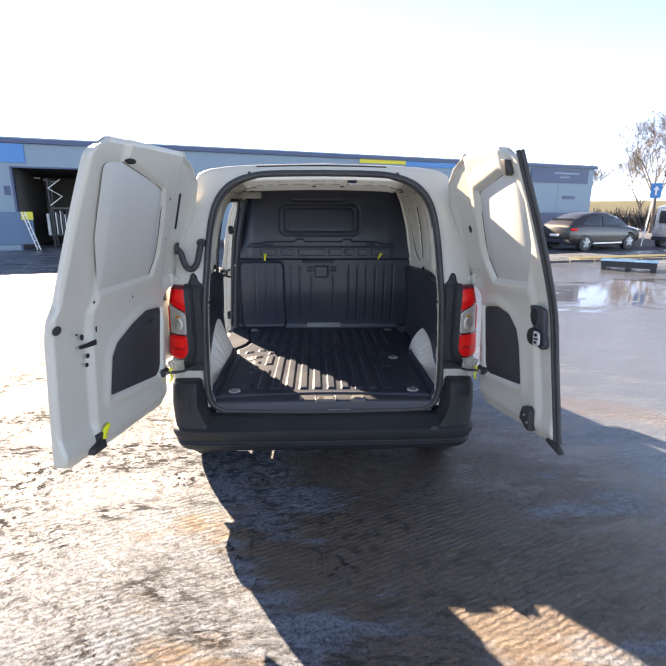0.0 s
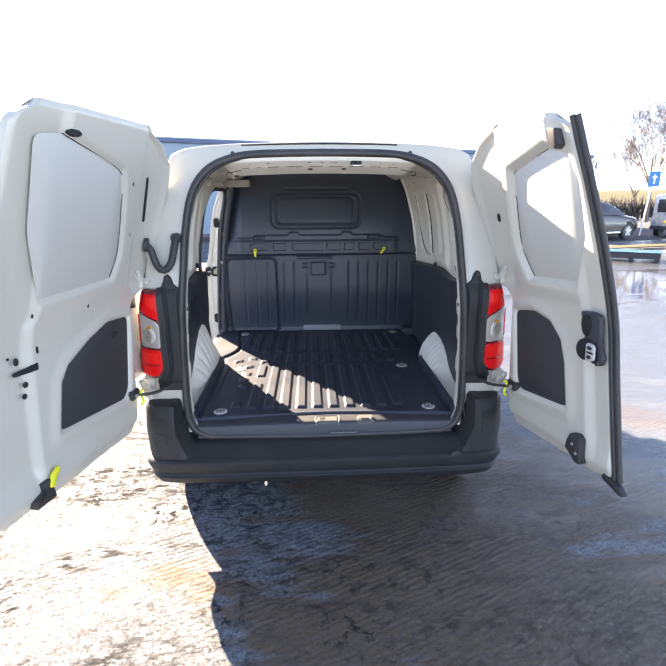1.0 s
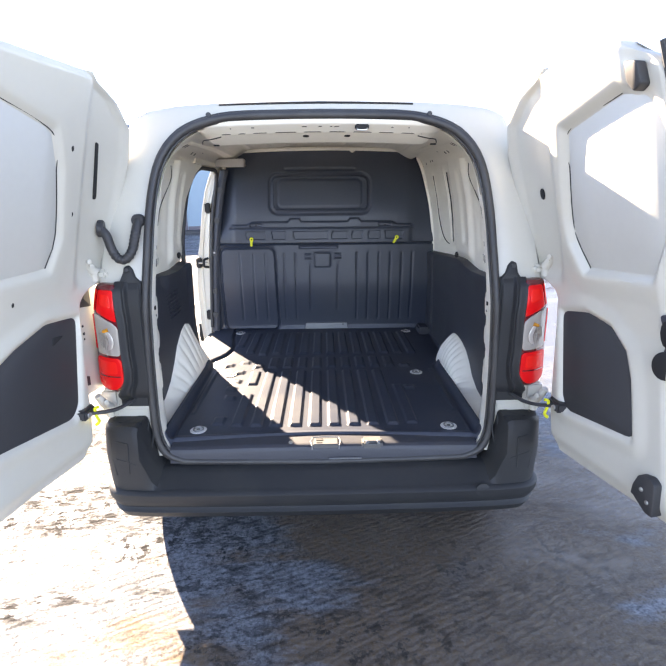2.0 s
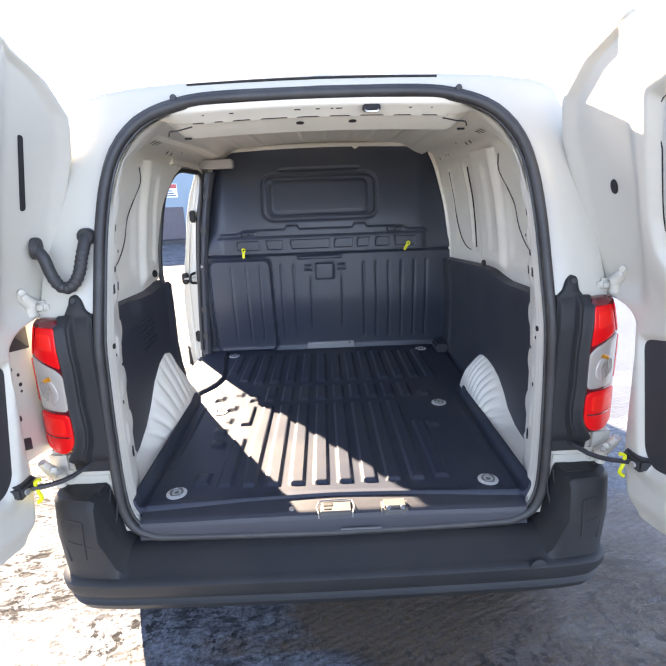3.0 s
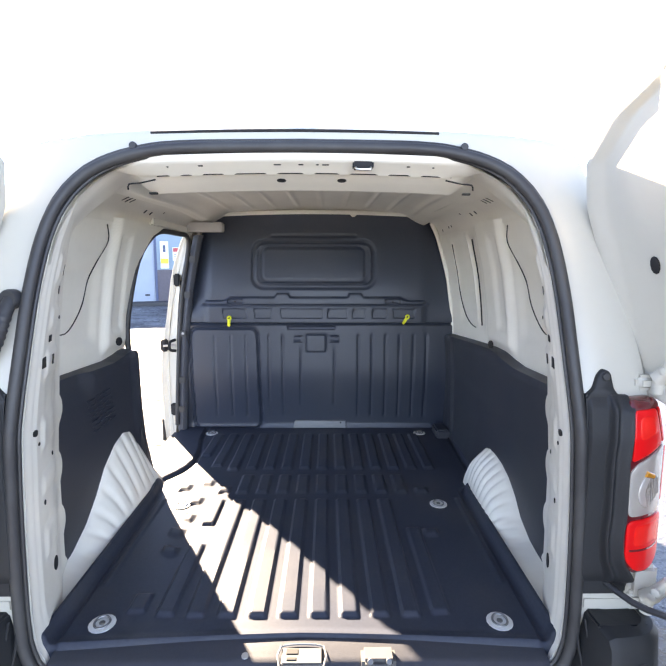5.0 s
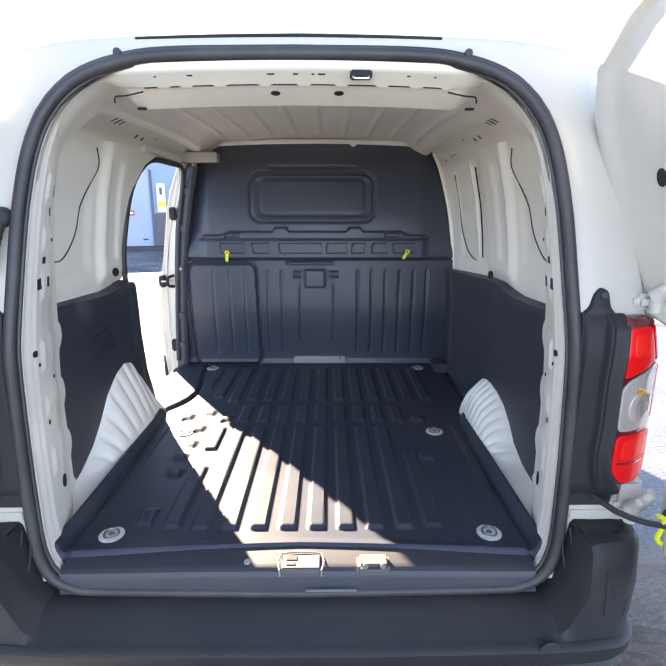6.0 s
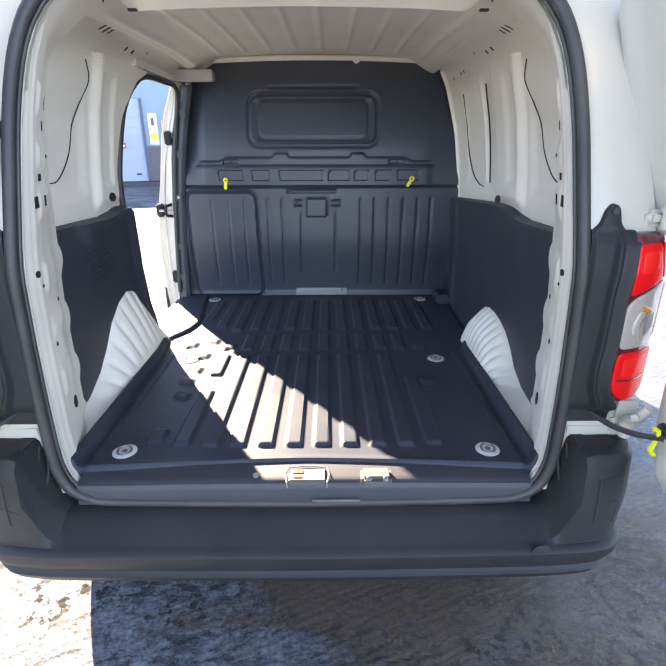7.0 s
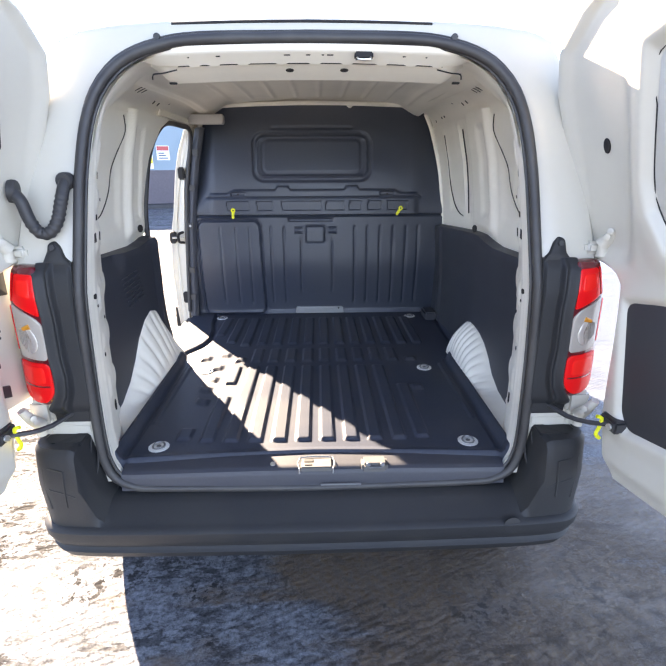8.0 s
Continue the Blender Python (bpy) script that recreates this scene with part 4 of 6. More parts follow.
def bumper_frame(k):
    d = (PLAN[min(k + 1, len(PLAN) - 1)] - PLAN[max(k - 1, 0)]).normalized()
    return PLAN[k], Vector((-d.y, d.x, 0))


def bumper():
    bm = bmesh.new()
    rows = []
    for k in range(len(PLAN)):
        p, inward = bumper_frame(k)
        rows.append([bm.verts.new(Vector((p.x, p.y, 0)) + inward * o + Vector((0, 0, z))) for o, z in bumper_section(abs(p.x))])
    for a, b in zip(rows, rows[1:]):
        for k in range(len(a) - 1):
            bm.faces.new((a[k], a[k + 1], b[k + 1], b[k]))
    return bm


def on_bumper(s, ax, z, out=0.0):
    """A place on the bumper's rear face."""
    k = min((k for k in range(len(PLAN)) if PLAN[k].y < -0.04), key=lambda k: abs(PLAN[k].x - s * ax))
    p, inward = bumper_frame(k)
    rows = sorted((zz, o) for o, zz in bumper_section(abs(p.x))[1:8])
    return Vector((s * ax, p.y, z)) + inward * (table(rows, z) - out)


bump = part("rear_bumper", bumper(), BUMPER, van, "dark grey unpainted plastic rear bumper")
for s in (-1, 1):
    part("step_pad", box(min(s * 0.742, s * 0.868), max(s * 0.742, s * 0.868), -0.058, 0.05, 0.68, 0.7365, 0.003), BUMPER, bump)
for s in (-1, 1):
    for pts, r in ([(0.790, 0.665), (0.792, 0.60), (0.798, 0.53)], 0.004), ([(0.790, 0.665), (0.83, 0.672), (0.868, 0.668)], 0.004), ([(0.868, 0.668), (0.866, 0.60), (0.858, 0.52)], 0.004), ([(0.762, 0.572), (0.80, 0.586), (0.84, 0.596), (0.885, 0.603)], 0.003):
        part("crease", tube([on_bumper(s, a, c, -0.001) for a, c in pts], r, 6), BUMPER, bump)
    for pts, r in ([(0.712, -0.012, 0.715), (0.716, -0.020, 0.65), (0.726, -0.040, 0.59), (0.740, -0.062, 0.54)], 0.004), ([(0.730, -0.016, 0.722), (0.735, -0.030, 0.67), (0.744, -0.050, 0.61)], 0.0035):
        part("crease", tube(spline([(s * a, b, c) for a, b, c in pts], 0.02), r, 6), BUMPER, bump)
part("tow_cover", disc((0.655, -0.128, 0.435), (0.1, -1, 0.05), 0.030, 0.004, sides=24, r2=0.028), BUMPER, bump, "round towing-eye cover")
part("tow_eye", box(-0.56, -0.48, 0.02, 0.10, 0.235, 0.275, 0.01), STEEL, van, "pale towing bracket under the bumper")
part("under_tray", box(-0.72, 0.72, 0.0, 3.9, 0.30, 0.34, 0.02), TRIM, van)
part("floor_frame", box(-0.86, 0.86, 0.09, 1.9, 0.44, 0.565, 0.02), TRIM, van)

# roof edge: stop lamp strip, rubber buffers
stop = [Vector((x, 0.203, 1.967 - 0.008 * (x / 0.4) ** 2)) for x in (-0.392, -0.2, 0, 0.2, 0.368)]
part("high_stop_lamp", tube(spline(stop, 0.05), 0.0045, 8), DARK, van, "narrow dark high stop lamp strip")
for s in (-1, 1):
    part("buffer", disc((s * 0.43, 0.180, 1.920), (0, -1, 0.1), 0.010, 0.010), RUBBER, van, "black rubber door buffer")

# wheels
for x, y in ((-0.83, 0.52), (0.83, 0.52), (-0.79, 3.42), (0.79, 3.42)):
    sgn = 1 if x > 0 else -1
    prof = [(0.17, -0.07), (0.24, -0.08), (0.287, -0.072), (0.30, -0.05), (0.30, 0.05), (0.287, 0.072), (0.24, 0.08), (0.17, 0.07)]
    bm = bmesh.new()
    rows = []
    for k in range(36):
        a = 2 * math.pi * k / 36
        rows.append([bm.verts.new((x + w, y + r * math.cos(a), 0.298 + r * math.sin(a))) for r, w in prof])
    for a, b in zip(rows, rows[1:] + rows[:1]):
        for k in range(len(prof)):
            bm.faces.new((a[k], a[(k + 1) % len(prof)], b[(k + 1) % len(prof)], b[k]))
    wh = part("wheel", bm, RUBBER, van, "black tyre on a steel wheel")
    part("rim", disc((x, y, 0.298), (sgn, 0, 0), 0.185, 0.075, sides=28, r2=0.10), STEEL, wh)
    lin = [Vector((x, y + 0.345 * math.cos(a), 0.31 + 0.345 * math.sin(a))) for a in (math.pi * k / 16 for k in range(17))]
    bm = sheet(lambda u, v: (x + sgn * 0.035 + sgn * 0.07 * v, *lin[int(round(u * 16))][1:]), 16, 2)
    part("wheel_housing", bm, TRIM, van)

# cab glass, mirrors and lamps at the front
GLASS = lens_material("cab_glass", (0.03, 0.04, 0.045), 0.05, 0.3)
part("windscreen", sheet(lambda u, v: ((2 * u - 1) * (0.70 - 0.06 * v), 3.345 - 0.575 * v + 0.02, 1.37 + 0.56 * v + 0.015), 8, 4, thick=(0, 0.004, 0.006)), GLASS, van)
for s in (-1, 1):
    part("cab_window", sheet(lambda u, v: (s * (skin_x(1.26 + 0.44 * v) + 0.004), 1.98 + (1.05 - 0.50 * v) * u, 1.26 + 0.44 * v), 6, 4, thick=(s * 0.004, 0, 0)), GLASS, van)
    mir = part("door_mirror", box(min(s * 0.93, s * 1.10), max(s * 0.93, s * 1.10), 2.83, 2.93, 1.20, 1.42, 0.035, None, None, 4), PAINT_DIMMED, van, "white door mirror")
    part("mirror_glass", box(min(s * 0.95, s * 1.085), max(s * 0.95, s * 1.085), 2.822, 2.829, 1.215, 1.405, 0.003), material("mirror", (0.85, 0.87, 0.9), 0.03, metal=1.0, vary=0.01), mir)
    part("head_lamp", disc((s * 0.60, 4.07, 0.88), (0.15 * s, 1, 0.2), 0.10, 0.05), CLEAR, van)

# ---------------------------------------------------------------- rear doors
def door_frame(s):
    """The pose of a door: u runs from its hinge, w to its inner side, z up."""
    phi = radians(12.5)
    e_u, e_w = Vector((s * math.sin(phi), -math.cos(phi), 0)), Vector((-s * math.cos(phi), -math.sin(phi), 0))
    h = Vector((s * 0.905, -0.06, 0))
    return lambda u, z, w=0.0: h + e_u * u + e_w * (w + lean(z)) + Vector((0, 0, z))


FREE_L = [(0.62, 0.895), (0.95, 0.868), (1.12, 0.852), (1.28, 0.840), (1.33, 0.812), (1.39, 0.802), (1.55, 0.780), (1.78, 0.752), (1.99, 0.725)]
FREE_R = [(0.62, 0.700), (0.70, 0.685), (0.88, 0.645), (1.0, 0.618), (1.2, 0.582), (1.44, 0.557), (1.65, 0.530), (1.87, 0.497), (1.99, 0.480)]
RECESS_L = [(0.555, 1.915), (0.200, 1.815), (0.165, 1.70), (0.150, 1.49), (0.190, 1.385), (0.60, 1.365), (0.665, 1.60), (0.672, 1.90)]
RECESS_R = [(0.365, 1.885), (0.130, 1.812), (0.116, 1.70), (0.105, 1.53), (0.120, 1.455), (0.175, 1.362), (0.440, 1.375), (0.480, 1.49), (0.505, 1.56), (0.500, 1.765), (0.452, 1.865)]
COVER_L = [(0.055, 1.195), (0.198, 1.204), (0.338, 1.157), (0.47, 1.094), (0.512, 1.043), (0.555, 0.864), (0.15, 0.826), (0.110, 0.866)]
COVER_R = [(0.050, 1.193), (0.177, 1.216), (0.284, 1.192), (0.359, 1.127), (0.393, 1.044), (0.435, 0.855), (0.137, 0.823), (0.104, 0.866)]


def signed(poly, a, b):
    """Distance from (a, b) to the polygon, below zero inside."""
    best, inside = 9.0, False
    for (x0, y0), (x1, y1) in zip(poly, poly[1:] + poly[:1]):
        t = max(0.0, min(1.0, ((a - x0) * (x1 - x0) + (b - y0) * (y1 - y0)) / ((x1 - x0) ** 2 + (y1 - y0) ** 2)))
        best = min(best, math.hypot(a - x0 - t * (x1 - x0), b - y0 - t * (y1 - y0)))
        if (y0 > b) != (y1 > b) and a < x0 + (b - y0) * (x1 - x0) / (y1 - y0):
            inside = not inside
    return -best if inside else best


def rear_door(s):
    at = door_frame(s)
    free, recess, hatch = (FREE_L, RECESS_L, COVER_L) if s < 0 else (FREE_R, RECESS_R, COVER_R)
    z0, z1 = 0.632, 1.995
    hinge = [(0.62, 0.09), (0.70, 0.035), (0.80, 0.012), (1.15, 0.0), (1.235, -0.008), (1.270, -0.030), (1.290, -0.065), (1.300, -0.115), (1.34, -0.145), (1.42, -0.160), (1.6, -0.186), (1.76, -0.203), (1.86, -0.180), (1.935, -0.085), (2.0, 0.08)]
    if s < 0:                                         # a wider gap beside the lamp
        hinge[2:7] = [(0.80, 0.022), (1.15, 0.014), (1.235, 0.004), (1.270, -0.024), (1.290, -0.062)]
    flange = 0.20 if s < 0 else 0.085
    well = 0.010 if s < 0 else 0.020                  # depth of the panel's recess
    def outline(u, v):
        z = z0 + (z1 - z0) * v
        a, b = table(hinge, z) - 0.015, table(free, z)
        b -= 0.05 * (1 - smooth(z0, z0 + 0.04, z)) ** 2 + 0.10 * smooth(z1 - 0.10, z1, z) ** 2
        zz = z + 0.012 * (1 - v) * smooth(0.0, 1.0, u)
        return a + (b - a) * u, zz
    def inner(u, v):
        a, z = outline(u, v)
        b = table(free, z)
        w = 0.012
        inset = b - a
        deep = 0.020 * (1 - smooth(flange - 0.02, flange + 0.025, inset)) * (1 - 0.7 * (1 - smooth(0.70, 0.80, z)))     # outer flange
        d = signed(recess, a, z)
        w -= max(deep, well * (1 - smooth(-0.012, 0.020, d)))
        w += 0.3 * well * (1 - smooth(0.03, 0.09, d)) * smooth(-0.02, 0.02, d)
        d = signed(hatch, a, z)
        w -= 0.012 * (1 - smooth(-0.012, 0.010, d))
        w += 0.008 * (1 - smooth(0.015, 0.07, d)) * smooth(-0.004, 0.018, d)
        hn = table(hinge, z)
        w -= 0.030 * (1 - smooth(0.015, 0.075, a)) * smooth(1.27, 1.36, z) + 0.040 * (1 - smooth(0.0, 0.04, a - hn)) * (1 - smooth(1.25, 1.32, z)) - 0.012 * (1 - smooth(0.0, 0.05, a - hn)) * smooth(1.36, 1.45, z)                                                   # hinge-side gutter
        w -= 0.014 * (1 - smooth(0.0, 0.05, z - z0 - 0.02))
        w += 0.010 * smooth(0.35, 0.5, a) * (1 - smooth(0.70, 0.80, z)) if s < 0 else 0.0
        edge = min(u * 1.2, 1 - u, v * 1.4, (1 - v)) * 1.0
        w -= 0.012 * (1 - smooth(0.0, 0.012, edge))
        return at(a, z, w)
    door = part("rear_door", sheet(inner, 130, 150), PAINT_DIMMED, van, "open white rear door with bare inner pressing")
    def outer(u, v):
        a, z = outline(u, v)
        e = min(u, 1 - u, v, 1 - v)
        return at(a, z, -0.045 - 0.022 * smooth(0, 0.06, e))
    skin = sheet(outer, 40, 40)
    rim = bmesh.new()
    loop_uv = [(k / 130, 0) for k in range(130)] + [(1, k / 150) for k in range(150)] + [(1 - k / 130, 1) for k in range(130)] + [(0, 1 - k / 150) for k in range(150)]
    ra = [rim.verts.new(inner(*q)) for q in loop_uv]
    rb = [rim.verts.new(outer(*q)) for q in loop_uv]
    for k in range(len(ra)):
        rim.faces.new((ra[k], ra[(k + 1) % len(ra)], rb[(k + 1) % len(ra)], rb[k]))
    part("outer_skin", join(skin, rim), PAINT_DIMMED, door)
    mid_a, mid_b = sum(p[0] for p in recess) / len(recess), sum(p[1] for p in recess) / len(recess)
    part("skin_panel", plate(rounded([(mid_a + (a - mid_a) * 0.96, mid_b + (b - mid_b) * 0.97) for a, b in recess], 0.03), lambda a, b, d: at(a, b, 0.0125 - well - 0.002 + d), 0.003, 0.001), PRIMER, door, "grey-white back of the outer skin")
    line = [at(mid_a + (a - mid_a) * 0.955, mid_b + (b - mid_b) * 0.965, 0.0145 - well) for a, b in (recess[0:5] if s < 0 else recess[0:6])]
    part("panel_gap", tube(spline(line, 0.03), 0.0018, 5), DARK, door)
    part("access_cover", plate(rounded(hatch, 0.030), lambda a, b, d: at(a, b, 0.0 + d), 0.008, 0.003), COVER, door, "dark grey access cover panel")
    return door, at


left, atl = rear_door(-1)
right, atr = rear_door(1)


def along(at, u, z, w0, ru, rz, depth, sides=12):
    """An oval boss on a door's inner side."""
    return plate([(u + ru * math.cos(2 * math.pi * k / sides), z + rz * math.sin(2 * math.pi * k / sides)) for k in range(sides)], lambda a, b, d: at(a, b, w0 + d), depth, min(0.002, depth * 0.5))


# left door: plugs, slots, lock opening, latch
part("plug", along(atl, 0.82, 1.243, -0.010, 0.024, 0.020, 0.006), RUBBER, left, "black rubber plug")
for u, z, ru, rz in ((0.700, 1.186, 0.010, 0.014), (0.678, 1.098, 0.011, 0.011), (0.690, 1.060, 0.010, 0.010), (0.730, 1.205, 0.005, 0.005), (0.124, 1.766, 0.008, 0.010), (0.102, 1.563, 0.008, 0.010), (0.605, 1.20, 0.006, 0.014), (0.625, 1.325, 0.004, 0.008), (0.335, 1.30, 0.005, 0.008)):
    part("hole", along(atl, u, z, 0.010, ru, rz, 0.004), DARK, left)
flange = part("hinge_flange", plate(rounded([(-0.12, 1.292), (0.03, 1.292), (0.05, 0.90), (0.05, 0.86), (-0.12, 0.86)], 0.006), lambda a, b, d: atl(a, b, -0.036 - lean(b) + d), 0.006), PAINT_DIMMED, left, "white hinge-side flange of the door")
for pts in ([(0.010, 1.290), (-0.078, 1.290), (-0.076, 1.205), (0.012, 1.214)], [(0.066, 1.046), (0.022, 1.038), (0.020, 1.022), (0.004, 1.014), (0.004, 0.998), (0.024, 0.996), (0.026, 0.985), (0.066, 0.996)], [(0.022, 0.944), (-0.012, 0.934), (-0.010, 0.895), (0.024, 0.905)]):
    part("black_clip", plate(rounded(pts, 0.003), lambda a, b, d: atl(a, b, -0.030 - lean(b) + d), 0.006), RUBBER, flange, "black plastic clip")
for u, z, r in ((0.002, 1.16, 0.007), (-0.019, 1.137, 0.006), (-0.020, 1.106, 0.007), (-0.019, 1.085, 0.005)):
    part("hole", plate([(u + r * math.cos(k * 0.785), z + r * math.sin(k * 0.785)) for k in range(8)], lambda a, b, d: atl(a, b, -0.030 - lean(b) + d), 0.0015), DARK, flange)
part("lock_slot", plate(rounded([(0.61, 1.158), (0.66, 1.152), (0.72, 1.152), (0.72, 1.138), (0.66, 1.132), (0.61, 1.130)], 0.006), lambda a, b, d: atl(a, b, 0.008 + d), 0.006), DARK, left, "dark lock slot")
part("hinge_slot", plate(rounded([(-0.033, 1.80), (-0.019, 1.80), (-0.036, 1.61), (-0.052, 1.61)], 0.006), lambda a, b, d: atl(a, b, -0.017 + d), 0.004), DARK, left, "long dark slot in the door edge")
part("finger_pull", plate(rounded([(0.13, 1.145), (0.18, 1.15), (0.19, 1.12), (0.17, 1.125)], 0.008), lambda a, b, d: atl(a, b, 0.008 + d), 0.004), DARK, left)
lt = part("bottom_latch", plate(rounded([(0.665, 0.735), (0.70, 0.73), (0.70, 0.70), (0.745, 0.685), (0.745, 0.655), (0.65, 0.655)], 0.006), lambda a, b, d: atl(a, b, 0.0 + d), 0.035), RUBBER, left, "black bottom latch")
part("latch_flag", plate(rounded([(0.625, 0.765), (0.662, 0.750), (0.680, 0.705), (0.662, 0.698), (0.645, 0.738), (0.62, 0.748)], 0.008), lambda a, b, d: atl(a, b, 0.03 + d), 0.012), YELLOW, lt, "yellow release tab")
part("roof_latch", along(atl, 0.50, 1.912, 0.0, 0.035, 0.012, 0.015), DARK, left)
# right door: lock set, latch, edge seal
lock = part("lock_set", plate(rounded([(0.475, 1.278), (0.535, 1.285), (0.575, 1.275), (0.575, 1.165), (0.600, 1.115), (0.590, 1.085), (0.545, 1.085), (0.495, 1.165), (0.50, 1.20)], 0.010), lambda a, b, d: atr(a, b, 0.004 + d), 0.020, 0.006), TRIM, right, "grey and black lock set")
part("pull_cup", along(atr, 0.512, 1.228, 0.020, 0.026, 0.042, 0.012), DARK, lock)
part("latch_body", along(atr, 0.520, 1.136, 0.018, 0.040, 0.042, 0.022, 20), DARK, lock)
part("latch_plate", plate(rounded([(0.535, 1.170), (0.575, 1.165), (0.580, 1.105), (0.540, 1.095)], 0.014), lambda a, b, d: atr(a, b, 0.038 + d), 0.010), BRACKET, lock, "white latch faceplate")
for u, z, ru, rz in ((0.556, 1.152, 0.012, 0.007), (0.558, 1.116, 0.010, 0.007), (0.562, 1.134, 0.018, 0.004)):
    part("latch_slot", along(atr, u, z, 0.048, ru, rz, 0.003), DARK, lock)
for u, z in ((0.566, 1.268), (0.552, 1.215), (0.566, 1.178), (0.580, 1.095)):
    part("screw", along(atr, u, z, 0.020, 0.009, 0.010, 0.010, 8), RUBBER, lock)
bl = part("bottom_latch", plate(rounded([(0.505, 0.775), (0.545, 0.785), (0.565, 0.77), (0.575, 0.665), (0.545, 0.668), (0.50, 0.70), (0.488, 0.70), (0.49, 0.735)], 0.008), lambda a, b, d: atr(a, b, 0.0 + d), 0.04), RUBBER, right, "black bottom latch")
for u, z in ((0.525, 0.735), (0.550, 0.705)):
    part("screw", along(atr, u, z, 0.040, 0.007, 0.007, 0.003, 8), STEEL, bl)
part("edge_tab", plate(rounded([(0.655, 0.672), (0.735, 0.660), (0.765, 0.635), (0.745, 0.625), (0.655, 0.652)], 0.006), lambda a, b, d: atr(a, b, -0.015 + d), 0.02), RUBBER, right, "black rubber end tab")
part("roof_latch", plate(rounded([(0.405, 1.94), (0.445, 1.935), (0.455, 1.88), (0.430, 1.865), (0.41, 1.89)], 0.008), lambda a, b, d: atr(a, b, -0.002 + d), 0.03), RUBBER, right, "black top latch")
part("hinge_hole", along(atr, -0.045, 1.615, -0.017, 0.012, 0.020, 0.004), DARK, right)
for off, r in ((0.006, 0.010), (0.024, 0.011)):
    strip = spline([atr(table(FREE_R, z) + off, z, -0.012 - off * 0.4) for z in (0.66, 0.85, 1.05, 1.25, 1.45, 1.65, 1.85, 1.97)], 0.06)
    part("edge_seal", tube(strip, r, 8), RUBBER, right, "black ribbed edge seal")

# hinges, check straps with yellow clips, wiring hose
for s, at in ((-1, atl), (1, atr)):
    d = left if s < 0 else right
    for z in (1.355, 0.80):
        y = lean(z)
        bm = box(min(s * 0.832, s * 0.880), max(s * 0.832, s * 0.880), y - 0.020, y + 0.012, z - 0.046, z - 0.006, 0.012, None, None, 3)
        bm = tube([Vector((s * 0.874, y - 0.030, z - 0.048)), Vector((s * 0.874, y - 0.030, z + 0.004))], 0.015, 12, bm)
        bm = tube(spline([(s * 0.872, y - 0.026, z - 0.014), (s * 0.884, y - 0.044, z + 0.012), (s * 0.893, y - 0.058, z + 0.040), (s * 0.898, y - 0.066, z + 0.058)], 0.008), lambda k: 0.021 - 0.0008 * k, 12, bm)
        hg = part("hinge", bm, PAINT_DIMMED, d)
        for k in (0.012, 0.030):
            part("hinge_bolt", disc((s * (0.866 + 0.1 * k), y - 0.050 - 0.5 * k, z + k), (-s * 0.8, -0.6, 0), 0.010, 0.006, sides=12, r2=0.007), PAINT_DIMMED, hg)
    arm = spline([(s * 0.775, 0.0, 0.818), (s * 0.81, -0.07, 0.808), (s * 0.85, -0.125, 0.815), at(0.10, 0.826, 0.02)], 0.03)
    strap = part("check_strap", tube(arm, 0.008, 6), RUBBER, d, "black door check strap")
    e = at(0.10, 0.826, 0.015)
    part("strap_end", box(e.x - 0.022, e.x + 0.022, e.y - 0.030, e.y + 0.05, 0.805, 0.848, 0.008), RUBBER, strap)
    part("strap_bolt", disc((e.x - s * 0.024, e.y - 0.01, 0.825), (-s, -0.4, 0), 0.010, 0.006, sides=8), STEEL, strap)
    p = e + Vector((-s * 0.040, 0.02, -0.012))
    hook = spline([p + Vector((-s * 0.01, 0, 0.030)), p + Vector((s * 0.006, -0.002, 0.024)), p + Vector((s * 0.003, -0.003, -0.005)), p + Vector((-s * 0.004, -0.003, -0.030)), p + Vector((s * 0.010, -0.002, -0.045))], 0.008)
    part("clip", tube(hook, 0.006, 6), YELLOW, strap, "yellow plastic clip")
path = spline([(-0.705, lean(1.53) - 0.010, 1.528), (-0.708, 0.046, 1.505), (-0.713, 0.030, 1.470), (-0.722, 0.018, 1.428), (-0.738, 0.010, 1.398), (-0.760, 0.006, 1.386), (-0.781, 0.004, 1.398), (-0.796, 0.002, 1.432), (-0.806, 0.000, 1.476), atl(-0.080, 1.500, 0.0)], 0.0035)
n = len(path)
hose = part("wiring_hose", tube(path, lambda k: 0.0170 + (0.0012 if (k // 2) % 2 else -0.0008) * (0.16 < k / n < 0.72), 12), RUBBER, van, "black corrugated wiring hose")
part("grommet", disc((-0.704, lean(1.53) + 0.004, 1.530), (-0.1, -1, 0), 0.025, 0.026), RUBBER, hose)
part("grommet", disc(atl(-0.085, 1.505, -0.018), (0.95, 0.2, -0.1), 0.032, 0.02), RUBBER, hose)

